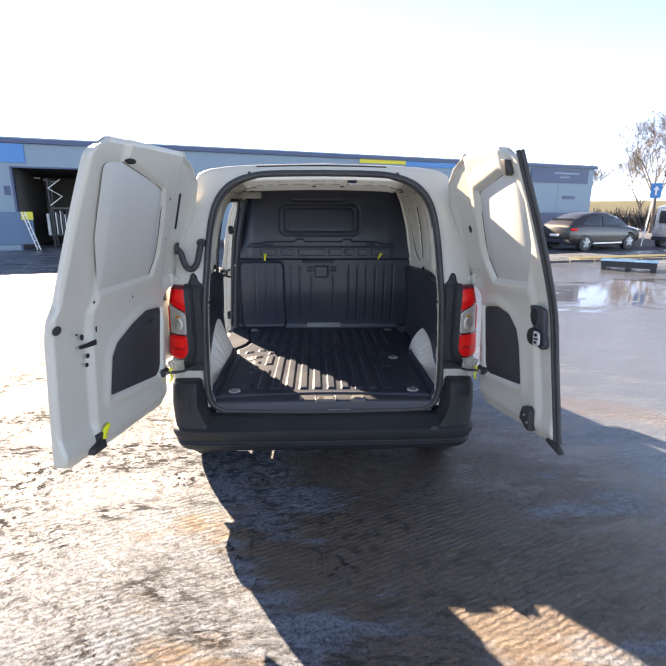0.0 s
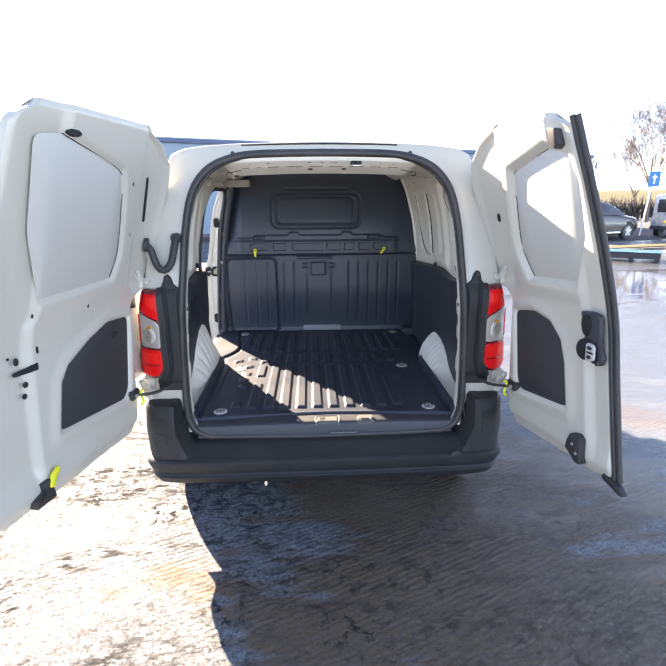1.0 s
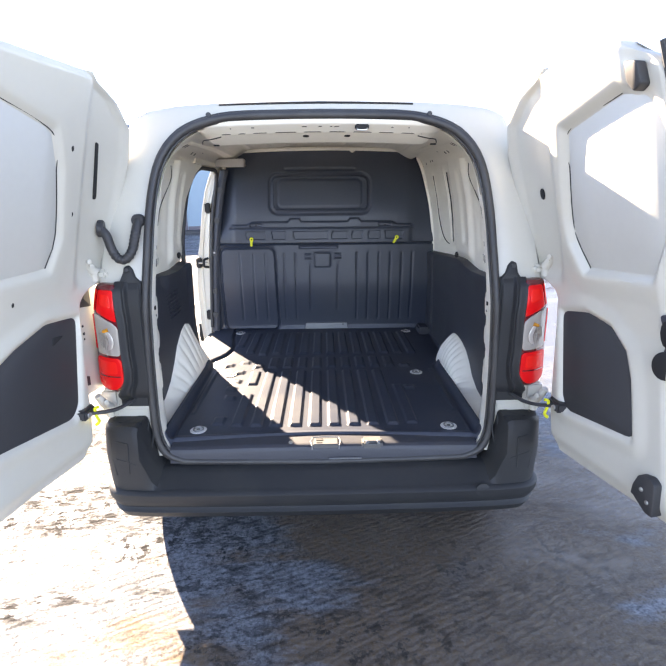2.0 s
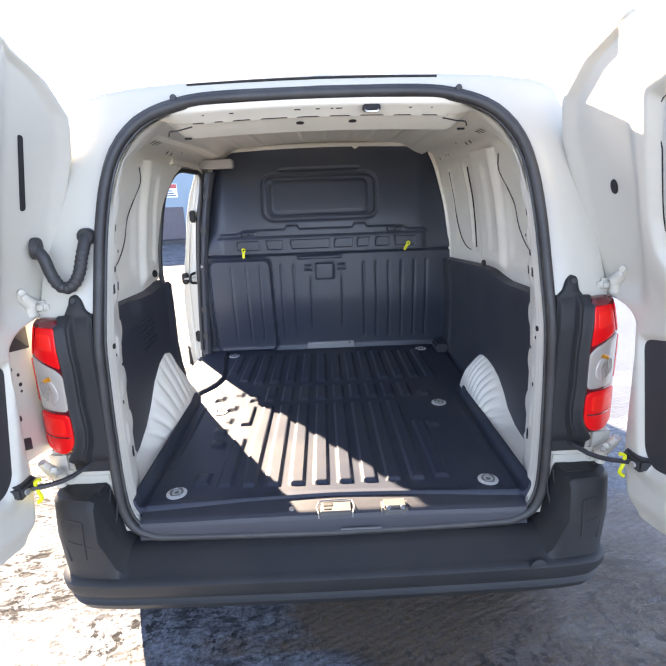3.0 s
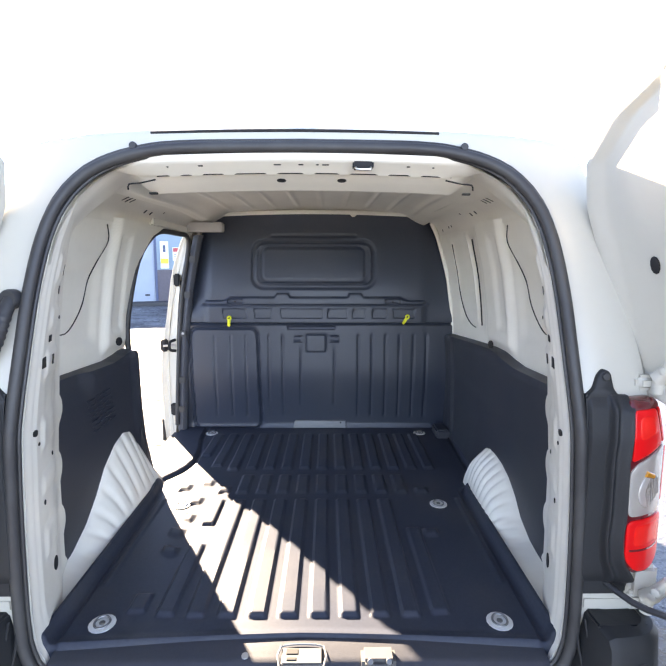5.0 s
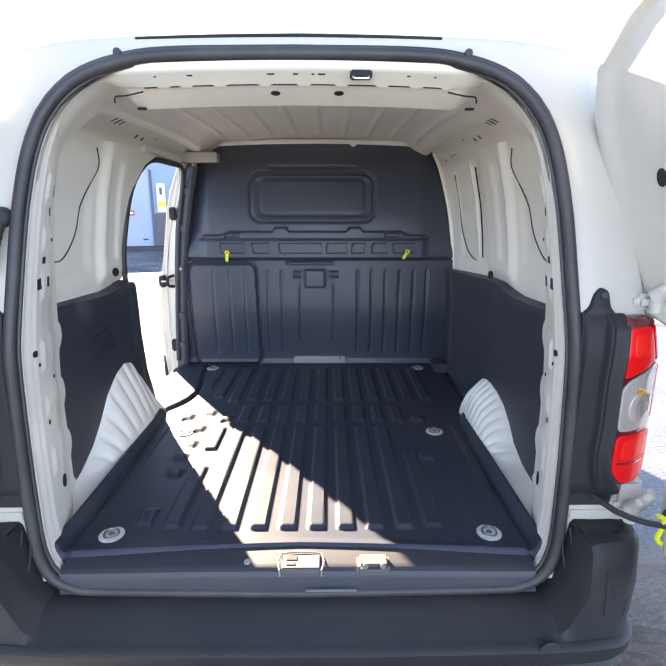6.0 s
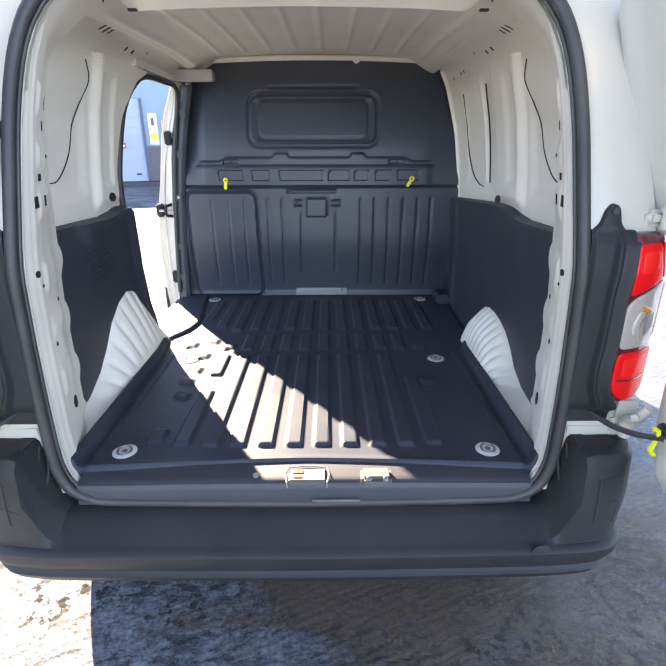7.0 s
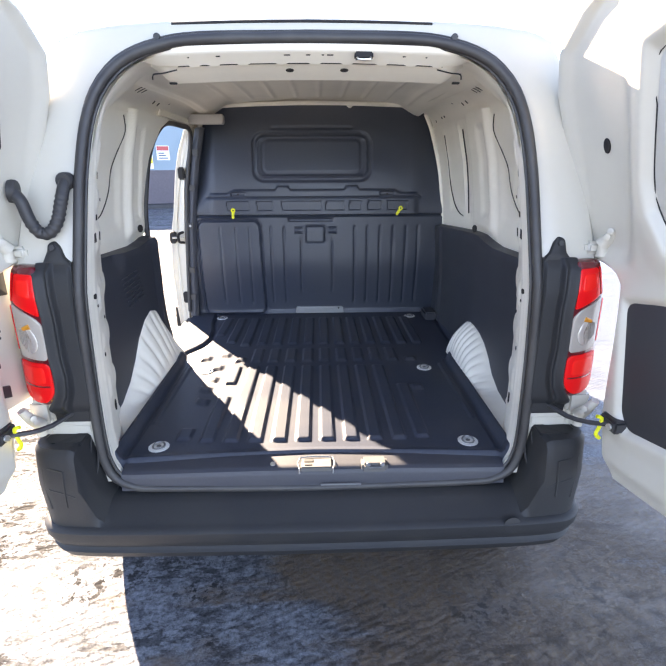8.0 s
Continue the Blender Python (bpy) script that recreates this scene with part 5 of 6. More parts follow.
# ---------------------------------------------------------------- yard, road and surroundings
def yard_material():
    m = bpy.data.materials.new("wet_concrete")
    m.use_nodes = True
    nt = m.node_tree
    b = nt.nodes["Principled BSDF"]
    N, L = nt.nodes.new, nt.links.new
    co = N("ShaderNodeTexCoord")
    def noise_tex(scale, detail=6, rough=0.6):
        t = N("ShaderNodeTexNoise")
        t.inputs["Scale"].default_value, t.inputs["Detail"].default_value, t.inputs["Roughness"].default_value = scale, detail, rough
        L(co.outputs["Object"], t.inputs["Vector"])
        return t.outputs["Fac"]
    def remap(v, a, c, lo, hi):
        r = N("ShaderNodeMapRange")
        for key, val in (("From Min", a), ("From Max", c), ("To Min", lo), ("To Max", hi)):
            r.inputs[key].default_value = val
        L(v, r.inputs["Value"])
        return r.outputs["Result"]
    def mix(f, a, c):
        x = N("ShaderNodeMix")
        x.data_type = "RGBA"
        for key, val in (("A", a), ("B", c)):
            if isinstance(val, tuple):
                x.inputs[key].default_value = (*val, 1)
            else:
                L(val, x.inputs[key])
        L(f, x.inputs["Factor"])
        return x.outputs["Result"]
    def stretched(angle, sx, sy, detail=5, rough=0.6):
        mp = N("ShaderNodeMapping")
        mp.inputs["Rotation"].default_value, mp.inputs["Scale"].default_value = (0, 0, radians(angle)), (sx, sy, 1)
        L(co.outputs["Object"], mp.inputs["Vector"])
        t = N("ShaderNodeTexNoise")
        t.inputs["Scale"].default_value, t.inputs["Detail"].default_value, t.inputs["Roughness"].default_value = 1.0, detail, rough
        L(mp.outputs["Vector"], t.inputs["Vector"])
        return t.outputs["Fac"]
    def math_node(op, a, c):
        x = N("ShaderNodeMath")
        x.operation = op
        for slot, val in ((0, a), (1, c)):
            if isinstance(val, (int, float)):
                x.inputs[slot].default_value = val
            else:
                L(val, x.inputs[slot])
        return x.outputs[0]
    def blob(x, y, rx, ry, angle, ragged, soft=0.12):
        """A ragged patch: 1 inside, 0 outside."""
        mp = N("ShaderNodeMapping")
        mp.vector_type = "TEXTURE"
        mp.inputs["Location"].default_value, mp.inputs["Rotation"].default_value, mp.inputs["Scale"].default_value = (x, y, 0), (0, 0, radians(angle)), (rx, ry, 1)
        L(co.outputs["Object"], mp.inputs["Vector"])
        ln = N("ShaderNodeVectorMath")
        ln.operation = "LENGTH"
        L(mp.outputs["Vector"], ln.inputs[0])
        return remap(math_node("ADD", ln.outputs["Value"], ragged), 1.0, 1.0 + soft, 1.0, 0.0)
    wide, mid, fine = noise_tex(0.35), noise_tex(2.4), noise_tex(30, 9, 0.75)
    dirt = noise_tex(0.9, 8, 0.7)
    rag = remap(stretched(24, 0.9, 2.6, 7, 0.65), 0.25, 0.75, -1.3, 1.3)
    puddle = math_node("MAXIMUM", blob(6.1, 7.3, 2.0, 1.1, 35, rag), math_node("MAXIMUM", blob(8.2, 8.6, 1.3, 0.7, 20, rag), blob(4.2, 9.6, 1.6, 0.5, 10, rag)))
    pits = math_node("MULTIPLY", remap(stretched(24, 9.0, 24.0, 7, 0.7), 0.48, 0.54, 0.0, 0.95), remap(stretched(24, 0.8, 2.4, 4, 0.55), 0.47, 0.56, 0.0, 1.0))
    crumbs = math_node("MULTIPLY", remap(noise_tex(17, 7, 0.75), 0.520, 0.555, 0.0, 0.96), remap(noise_tex(1.3, 4, 0.6), 0.42, 0.58, 0.30, 1.0))
    rough_side = blob(-6.8, 3.0, 6.1, 12.0, 0, math_node("MULTIPLY", rag, 0.3), 0.5)
    dark = math_node("MULTIPLY", math_node("MAXIMUM", pits, crumbs), remap(rough_side, 0, 1, 0.12, 1.0))
    brown = math_node("MAXIMUM", math_node("MAXIMUM", blob(0.85, -0.35, 0.95, 1.5, 0, rag, 0.45), math_node("MULTIPLY", blob(2.75, 1.0, 0.5, 0.18, -30, rag, 0.5), 0.45)), remap(dirt, 0.58, 0.70, 0, 0.2))
    grit = math_node("ADD", math_node("MULTIPLY", fine, 0.5), math_node("MULTIPLY", noise_tex(75, 4, 0.8), 0.5))
    col = mix(remap(grit, 0.40, 0.60, 0, 1), (0.075, 0.082, 0.092), (0.240, 0.262, 0.292))
    soaked = math_node("MULTIPLY", blob(7.2, 5.8, 5.4, 6.8, 0, math_node("MULTIPLY", rag, 0.35), 0.5), 0.88)
    col = mix(soaked, col, (0.062, 0.068, 0.078))
    col = mix(math_node("MULTIPLY", brown, remap(fine, 0.3, 0.6, 0.5, 1.0)), col, (0.135, 0.090, 0.056))
    col = mix(remap(mid, 0.55, 0.75, 0, 0.45), col, (0.10, 0.105, 0.11))
    col = mix(dark, col, (0.028, 0.027, 0.027))
    col = mix(puddle, col, (0.055, 0.055, 0.06))
    L(col, b.inputs["Base Color"])
    wet = remap(wide, 0.40, 0.58, 0.0, 1.0)
    rough = math_node("ADD", remap(mid, 0.3, 0.7, 0.24, 0.42), remap(wet, 0, 1, 0.0, -0.14))
    rough = math_node("ADD", rough, math_node("MULTIPLY", dark, 0.5))
    rough = math_node("MULTIPLY", rough, remap(soaked, 0, 0.88, 1.0, 0.55))
    rough = math_node("MULTIPLY", rough, remap(puddle, 0, 1, 1.0, 0.12))
    L(rough, b.inputs["Roughness"])
    gloss = math_node("MULTIPLY", remap(dark, 0, 1, 0.28, 0.0), remap(grit, 0.44, 0.55, 0.06, 1.0))
    L(math_node("MAXIMUM", gloss, math_node("MULTIPLY", soaked, 0.8)), b.inputs["Specular IOR Level"])
    # worn brush marks across the slabs, grit and pits
    wave = N("ShaderNodeTexWave")
    wave.wave_type, wave.bands_direction = "BANDS", "Y"
    wave.inputs["Scale"].default_value, wave.inputs["Distortion"].default_value, wave.inputs["Detail"].default_value = 10.0, 5.0, 5
    wave.inputs["Detail Scale"].default_value, wave.inputs["Detail Roughness"].default_value = 1.6, 0.65
    turn = N("ShaderNodeMapping")
    turn.inputs["Rotation"].default_value = (0, 0, radians(-24))
    L(co.outputs["Object"], turn.inputs["Vector"])
    L(turn.outputs["Vector"], wave.inputs["Vector"])
    height = math_node("MULTIPLY", wave.outputs["Fac"], remap(stretched(24, 0.7, 1.6), 0.38, 0.60, 0.08, 0.40))
    height = math_node("ADD", height, math_node("MULTIPLY", fine, 1.3))
    height = math_node("SUBTRACT", height, math_node("MULTIPLY", dark, 0.5))
    bn = N("ShaderNodeBump")
    bn.inputs["Distance"].default_value = 0.020
    L(math_node("MULTIPLY", remap(puddle, 0, 1, 0.55, 0.02), remap(soaked, 0, 0.88, 1.0, 0.4)), bn.inputs["Strength"])
    L(height, bn.inputs["Height"])
    L(bn.outputs["Normal"], b.inputs["Normal"])
    return m


YARD = yard_material()
ASPHALT = material("asphalt", (0.055, 0.055, 0.058), 0.8, vary=0.35, grain=60, bump=0.004, bump_scale=120, stain=(0.10, 0.10, 0.10), stain_scale=0.6)
GRASS = material("winter_grass", (0.075, 0.075, 0.035), 0.9, vary=0.4, grain=9, bump=0.05, bump_scale=12, stain=(0.11, 0.09, 0.05), stain_scale=0.4, stain_amount=0.6)
CONCRETE = material("kerb_concrete", (0.13, 0.12, 0.11), 0.8, vary=0.2, grain=30, bump=0.003, bump_scale=60, stain=(0.16, 0.13, 0.10), stain_scale=2)
CLAD = material("blue_grey_cladding", (0.19, 0.275, 0.335), 0.5, vary=0.04, grain=6, stain=(0.22, 0.30, 0.37), stain_scale=0.5)
PANEL = material("dull_blue_panel", (0.075, 0.155, 0.25), 0.5, vary=0.05, stain=(0.09, 0.14, 0.21), stain_scale=1.0)
SHUTTER = material("pale_shutter", (0.30, 0.36, 0.44), 0.45, vary=0.04, grain=8, stain=(0.24, 0.28, 0.33), stain_scale=1.0)
NAVY = material("navy_sign", (0.032, 0.06, 0.14), 0.4, vary=0.06)
BLUE = material("bright_blue_sign", (0.006, 0.20, 0.48), 0.4, vary=0.05)
SIGN_YELLOW = material("yellow_sign", (0.72, 0.60, 0.05), 0.5, vary=0.05)
SIGN_WHITE = material("white_sign", (0.78, 0.78, 0.76), 0.5, vary=0.04)
SIGN_RED = material("red_sign", (0.50, 0.07, 0.07), 0.5, vary=0.05)
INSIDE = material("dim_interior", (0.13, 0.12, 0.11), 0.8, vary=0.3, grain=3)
BRICK = material("brown_door", (0.10, 0.085, 0.10), 0.6, vary=0.2, grain=12)
BARK = material("bark", (0.16, 0.13, 0.11), 0.9, vary=0.3, grain=20)
TWIG = material("twigs", (0.17, 0.145, 0.135), 0.9, vary=0.3, grain=20)
HEDGE = material("hedge_twigs", (0.055, 0.050, 0.048), 0.9, vary=0.4, grain=8)
TARP = material("blue_tarp", (0.03, 0.12, 0.22), 0.25, vary=0.15, grain=8, bump=0.01, bump_scale=9)
CRATE = material("black_crate", (0.02, 0.022, 0.028), 0.45, vary=0.2)
CAR_DARK = material("dark_bronze_paint", (0.030, 0.025, 0.024), 0.35, metal=0.1, coat=0.5, vary=0.08)
CAR_SILVER = material("silver_paint", (0.50, 0.52, 0.54), 0.28, metal=0.5, coat=1.0, vary=0.05)

ground = link("ground", sheet(lambda u, v: (-260 + 520 * u, -200 + 620 * v, 0.0), 8, 8), YARD, None)
tagged(ground, "wet brushed concrete yard with grit and dirt", "ground", kind="structure")
road = link("road", sheet(lambda u, v: (6.0 + 60 * u, 15.6 + 0.36 * 60 * u + 9 * v + 0.35 * v, 0.006), 20, 4), ASPHALT, None)
tagged(road, "dark asphalt access road beyond the kerb", "road", kind="structure")
verge = link("verge", sheet(lambda u, v: (9.5 + 40 * u, 14.5 + 0.30 * 40 * u + 0.8 * v, 0.03 + 0.03 * math.sin(v * 3.14)), 40, 4, thick=(0, 0, -0.08)), GRASS, None)
tagged(verge, "narrow strip of worn winter grass", "grass", kind="structure")
for k in range(16):
    x = 6.2 + 1.0 * k
    kb = link("kerb", box(-0.497, 0.497, -0.07, 0.07, -0.04, 0.07, 0.015), CONCRETE, None)
    kb.matrix_basis = pose(x, 13.15 + 0.24 * (x - 6.2), 0, 0, 0, math.degrees(math.atan(0.24)))
    tagged(kb, "weathered concrete kerb stone", "kerb", "kerb stones", "structure")
bank = link("backdrop", sheet(lambda u, v: (8 + 190 * u, 62 + 70 * v - 10 * u, 0.2 + 3.4 * smooth(0, 0.35, v) + 0.35 * math.sin(u * 23) * v), 60, 12), GRASS, None)
tagged(bank, "low grass bank in the distance", "grass bank", kind="structure")

# ---- row of industrial units
EX, EY, FAR = 0.9405, 0.3398, 1.168
units = thing("industrial_building", "low blue-grey clad row of industrial units", "building", (-12.26, 18.92, 0))


def face(a, d, z):
    """A place on the building: a along its front, d behind the front, z up."""
    return Vector((-12.26 + FAR * (EX * a - EY * d), 18.92 + FAR * (EY * a + EX * d), FAR * z - 0.288 * min(1.0, z / 1.5)))


def slab(a0, a1, d0, d1, z0, z1, bevel=0.01):
    bm = box(a0, a1, d0, d1, z0, z1, bevel)
    for v in bm.verts:
        v.co = face(*v.co)
    return bm


TALL = 4.07
for a0, a1 in ((-30, -0.38), (2.7, 2.78), (4.21, 27.75)):
    part("wall", slab(a0, a1, 0, 0.25, 0, TALL, 0), CLAD, units)
part("wall", slab(-0.38, 2.7, 0, 0.25, 3.14, TALL, 0), CLAD, units)
part("wall", slab(2.78, 4.21, 0, 0.25, 3.1, TALL, 0), CLAD, units)
part("gable", slab(27.5, 27.75, 0.25, 14, 0, TALL, 0), CLAD, units)
part("gable", slab(-30, -29.75, 0.25, 14, 0, TALL, 0), CLAD, units)
part("back_wall", slab(-30, 27.75, 14, 14.25, 0, TALL, 0), CLAD, units)
part("roof", slab(-30.1, 27.85, -0.12, 14.3, TALL, TALL + 0.10, 0.02), CLAD, units)
part("fascia", slab(-30.1, 27.85, -0.14, -0.02, TALL - 0.10, TALL + 0.05, 0.01), NAVY, units)
for k in range(8):
    part("cladding_joint", slab(5.6 + 2.8 * k, 5.63 + 2.8 * k, -0.012, 0.0, 0.3, TALL - 0.12, 0.004), CLAD, units)
part("plinth", slab(5.5, 27.75, -0.05, 0.0, 0, 0.30, 0.01), BRICK, units)
part("blue_sign", slab(-6, 0.07, -0.06, -0.01, 3.32, 3.95, 0.01), BLUE, units, "bright blue fascia sign")
nv = part("navy_sign", slab(23.2, 27.3, -0.06, -0.035, 3.20, 3.92, 0.01), NAVY, units, "navy sign board with two lines of small writing")
part("writing", join(slab(24.8, 26.6, -0.066, -0.062, 3.66, 3.74, 0), slab(25.2, 25.9, -0.066, -0.062, 3.46, 3.53, 0)), CLAD, nv)
part("navy_sign", slab(15.6, 18.4, -0.06, -0.035, 3.72, 3.98, 0.01), BLUE, units)
part("yellow_sign", slab(13.2, 15.6, -0.06, -0.035, 3.80, 3.98, 0.01), SIGN_YELLOW, units)
part("louvre", slab(25.6, 26.5, -0.05, -0.032, 2.35, 2.52, 0.01), NAVY, units)
part("lean_to", slab(19.5, 27.2, -1.2, -0.05, 0, 1.62, 0.05), NAVY, units, "dark blue low store against the wall")
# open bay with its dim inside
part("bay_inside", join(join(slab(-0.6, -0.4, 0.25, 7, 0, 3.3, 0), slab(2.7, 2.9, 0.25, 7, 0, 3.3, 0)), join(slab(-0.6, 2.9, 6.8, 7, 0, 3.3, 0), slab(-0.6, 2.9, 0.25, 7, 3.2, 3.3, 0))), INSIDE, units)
part("bay_frame", join(slab(-0.46, -0.38, -0.04, 0.26, 0, 3.2, 0.01), slab(-0.46, 2.78, -0.04, 0.26, 3.14, 3.2, 0.01)), NAVY, units)
part("low_panel", slab(-3.5, 0.05, -0.08, -0.02, 0.25, 1.62, 0.02), PANEL, units, "dull blue lower cladding panel")
part("wall_sign", slab(-0.30, 0.08, -0.13, -0.10, 1.30, 1.62, 0.005), SIGN_YELLOW, units)
part("mark", slab(-0.72, -0.52, -0.02, -0.006, 2.20, 2.52, 0.005), NAVY, units)
for k in range(3):
    part("bay_lamp", slab(-0.05 + 0.12 * k, 0.15 + 0.12 * k, 2 + 1.3 * k, 2.1 + 1.3 * k, 2.90, 2.93, 0), SIGN_WHITE, units)
rack = thing("storage_rack", "steel storage rack with boards inside the open bay", "rack", face(1.0, 1.5, 0))
for a, d in itertools.product((0.46, 1.66), (1.2, 2.0)):
    part("upright", slab(a, a + 0.06, d, d + 0.06, 0, 2.9, 0.005), CRATE, rack)
for z in (0.55, 1.72):
    part("shelf", slab(0.46, 1.72, 1.2, 2.06, z, z + 0.06, 0.005), INSIDE, rack)
part("brace", tube([face(0.49, 1.2, 1.85), face(0.95, 1.2, 2.2), face(0.49, 1.2, 2.5), face(0.95, 1.2, 2.85)], 0.022, 6), STEEL, rack)
for k in range(14):
    part("board", slab(0.54 + 0.08 * k, 0.575 + 0.08 * k, 1.22, 1.5, 0.62, 1.66 - 0.07 * (k % 3), 0.005), SIGN_WHITE if k % 2 else INSIDE, rack)
part("tall_board", slab(0.30, 0.40, 1.3, 1.34, 0.55, 1.55, 0.005), SIGN_WHITE, rack)
lad = thing("leaning_ladder", "pale ladder leaning beside the open bay", "ladder", face(0.3, -0.1, 0))
for off in (0.0, 0.10):
    part("stile", tube([face(0.12 + off, -0.40, 0.02), face(-0.28 + off, -0.12, 1.62)], 0.022, 6), SIGN_WHITE, lad)
for k in range(6):
    t = (k + 0.5) / 6
    part("rung", tube([face(0.12 - 0.40 * t, -0.40 + 0.28 * t, 1.6 * t + 0.02), face(0.22 - 0.40 * t, -0.40 + 0.28 * t, 1.6 * t + 0.02)], 0.014, 6), SIGN_WHITE, lad)
# roller shutter with signs
sh = part("roller_shutter", slab(2.78, 4.21, 0.06, 0.12, 0.0, 3.1, 0), SHUTTER, units, "closed pale roller shutter")
for k in range(9):
    part("shutter_slat", slab(2.78, 4.21, 0.03, 0.07, 0.27 + 0.315 * k, 0.56 + 0.315 * k, 0.02), SHUTTER, sh)
part("shutter_guide", slab(4.21, 4.3, -0.05, 0.10, 0, 3.1, 0.01), NAVY, units)
part("red_notice", slab(3.3, 3.6, -0.01, 0.025, 1.46, 1.66, 0.004), SIGN_RED, units, "red and white notice")
part("writing", slab(3.34, 3.56, -0.014, -0.011, 1.53, 1.59, 0), SIGN_WHITE, sh)
part("shutter_handle", slab(3.83, 4, -0.01, 0.03, 0.38, 0.45, 0.006), DARK, sh)
part("unit_plate", slab(4.43, 4.73, -0.06, -0.035, 1.6, 2.62, 0.005), SIGN_WHITE, units, "pale unit plate with a dark mark")
part("mark", slab(4.53, 4.63, -0.068, -0.062, 2.22, 2.48, 0.0), NAVY, units)
part("yellow_notice", slab(4.44, 4.72, -0.07, -0.062, 1.78, 1.98, 0.004), SIGN_YELLOW, units)
notice = part("notice_board", slab(4.88, 5.33, -0.06, -0.035, 1.90, 2.40, 0.004), SIGN_WHITE, units, "red and white notice board")
part("red_band", slab(4.9, 5.31, -0.066, -0.062, 2.23, 2.38, 0), SIGN_RED, notice)
for k in range(3):
    part("writing", slab(4.94, 5.27 - 0.06 * k, -0.066, -0.062, 1.95 + 0.085 * k, 1.99 + 0.085 * k, 0), NAVY, notice)
part("brown_door", slab(4.3, 5.48, -0.05, -0.01, 0.05, 1.55, 0.02), BRICK, units)
part("kerb_band", slab(2.9, 12, -1.1, -0.1, 0.0, 0.14, 0.03), ASPHALT, units)

# ---- vehicles
def car(name, label, stations, wheels, paint, m, wheel_r=0.34, group=""):
    """stations: (x, half width, floor, belt, half roof width, top) from tail to nose."""
    root = thing(name, label, "car", (0, 0, 0), group)
    bm = bmesh.new()
    rows = []
    for x, hw, z0, belt, rw, top in stations:
        half = [(hw * 0.86, z0), (hw * 0.97, z0 + 0.10), (hw, z0 + 0.32), (hw * 0.985, belt - 0.10), (hw * 0.95, belt), (rw + (hw * 0.95 - rw) * 0.45, belt + (top - belt) * 0.5), (rw, top - 0.06 * min(1, (top - belt) * 3)), (rw * 0.8, top), (0, top + 0.012)]
        rows.append([bm.verts.new((x, -y, z)) for y, z in half] + [bm.verts.new((x, y, z)) for y, z in half[-2::-1]])
    for a, b in zip(rows, rows[1:]):
        for k in range(len(a) - 1):
            bm.faces.new((a[k], a[k + 1], b[k + 1], b[k]))
    bm.faces.new(rows[0][::-1])
    bm.faces.new(rows[-1])
    part("body", bm, paint, root)
    return root


def finish(root, wheels, r, hw, glass, lamps, m, sill=None):
    for x, s in itertools.product(wheels, (-1, 1)):
        w = part("wheel", disc((x, s * (hw - 0.21), r), (0, s, 0), r, 0.22, sides=24, r2=r * 0.95), RUBBER, root)
        part("rim", disc((x, s * (hw - 0.005), r), (0, s, 0), r * 0.68, 0.015, sides=20, r2=r * 0.6), STEEL, w)
        bm = bmesh.new()
        for k in range(5):
            a = 2 * math.pi * k / 5 + 0.3
            bm = tube([Vector((x, s * (hw + 0.012), r)), Vector((x + r * 0.6 * math.cos(a), s * (hw + 0.012), r + r * 0.6 * math.sin(a)))], 0.035, 5, bm)
        part("spokes", bm, SIGN_WHITE, w)
        part("arch_gap", disc((x, s * (hw - 0.02), r + 0.02), (0, s, 0), r + 0.055, 0.012, sides=24), DARK, root)
    for pts, s in itertools.product(glass, (-1, 1)):
        part("side_window", plate(rounded(pts, 0.05), lambda a, b, d: (a, s * (hw * 0.955 - (b - pts[0][1]) * 0.36 + d - 0.02), b), 0.03), GLASS, root)
    for name, x0, x1, y0, y1, z0, z1, mat in lamps:
        part(name, box(x0, x1, y0, y1, z0, z1, 0.02), mat, root)
    root.matrix_basis = m


suv = car("parked_suv", "dark bronze coupe-roofed sport utility car on the road", [
    (-2.30, 0.80, 0.42, 0.98, 0.72, 1.02), (-2.22, 0.88, 0.34, 1.06, 0.76, 1.14), (-1.95, 0.92, 0.26, 1.10, 0.68, 1.30), (-1.35, 0.93, 0.24, 1.10, 0.64, 1.56), (-0.6, 0.93, 0.24, 1.08, 0.63, 1.67),
    (0.1, 0.93, 0.24, 1.06, 0.63, 1.66), (0.6, 0.93, 0.24, 1.04, 0.62, 1.55), (1.25, 0.93, 0.24, 1.00, 0.70, 1.08), (1.9, 0.90, 0.28, 0.92, 0.70, 0.97), (2.25, 0.80, 0.34, 0.80, 0.62, 0.84), (2.32, 0.70, 0.40, 0.70, 0.55, 0.72)], None, CAR_DARK, None)
finish(suv, (-1.40, 1.42), 0.36, 0.93, [[(-1.70, 1.13), (-0.45, 1.10), (-0.45, 1.53), (-1.15, 1.47)], [(-0.38, 1.10), (1.0, 1.07), (0.45, 1.47), (-0.38, 1.53)]],
       [("tail_light", -2.27, -1.95, -0.945, -0.50, 0.88, 0.98, RED), ("tail_light", -2.27, -1.95, 0.50, 0.945, 0.88, 0.98, RED), ("number_plate", -2.33, -2.29, -0.26, 0.26, 0.62, 0.73, SIGN_WHITE),
        ("rear_glass", -1.95, -1.40, -0.55, 0.55, 1.28, 1.40, GLASS), ("bumper_trim", -2.33, -2.0, -0.82, 0.82, 0.36, 0.50, TRIM), ("sill_trim", -0.95, 0.95, -0.945, -0.90, 0.30, 0.36, STEEL)], pose(12.75, 19.75, 0, 0, 0, 22))
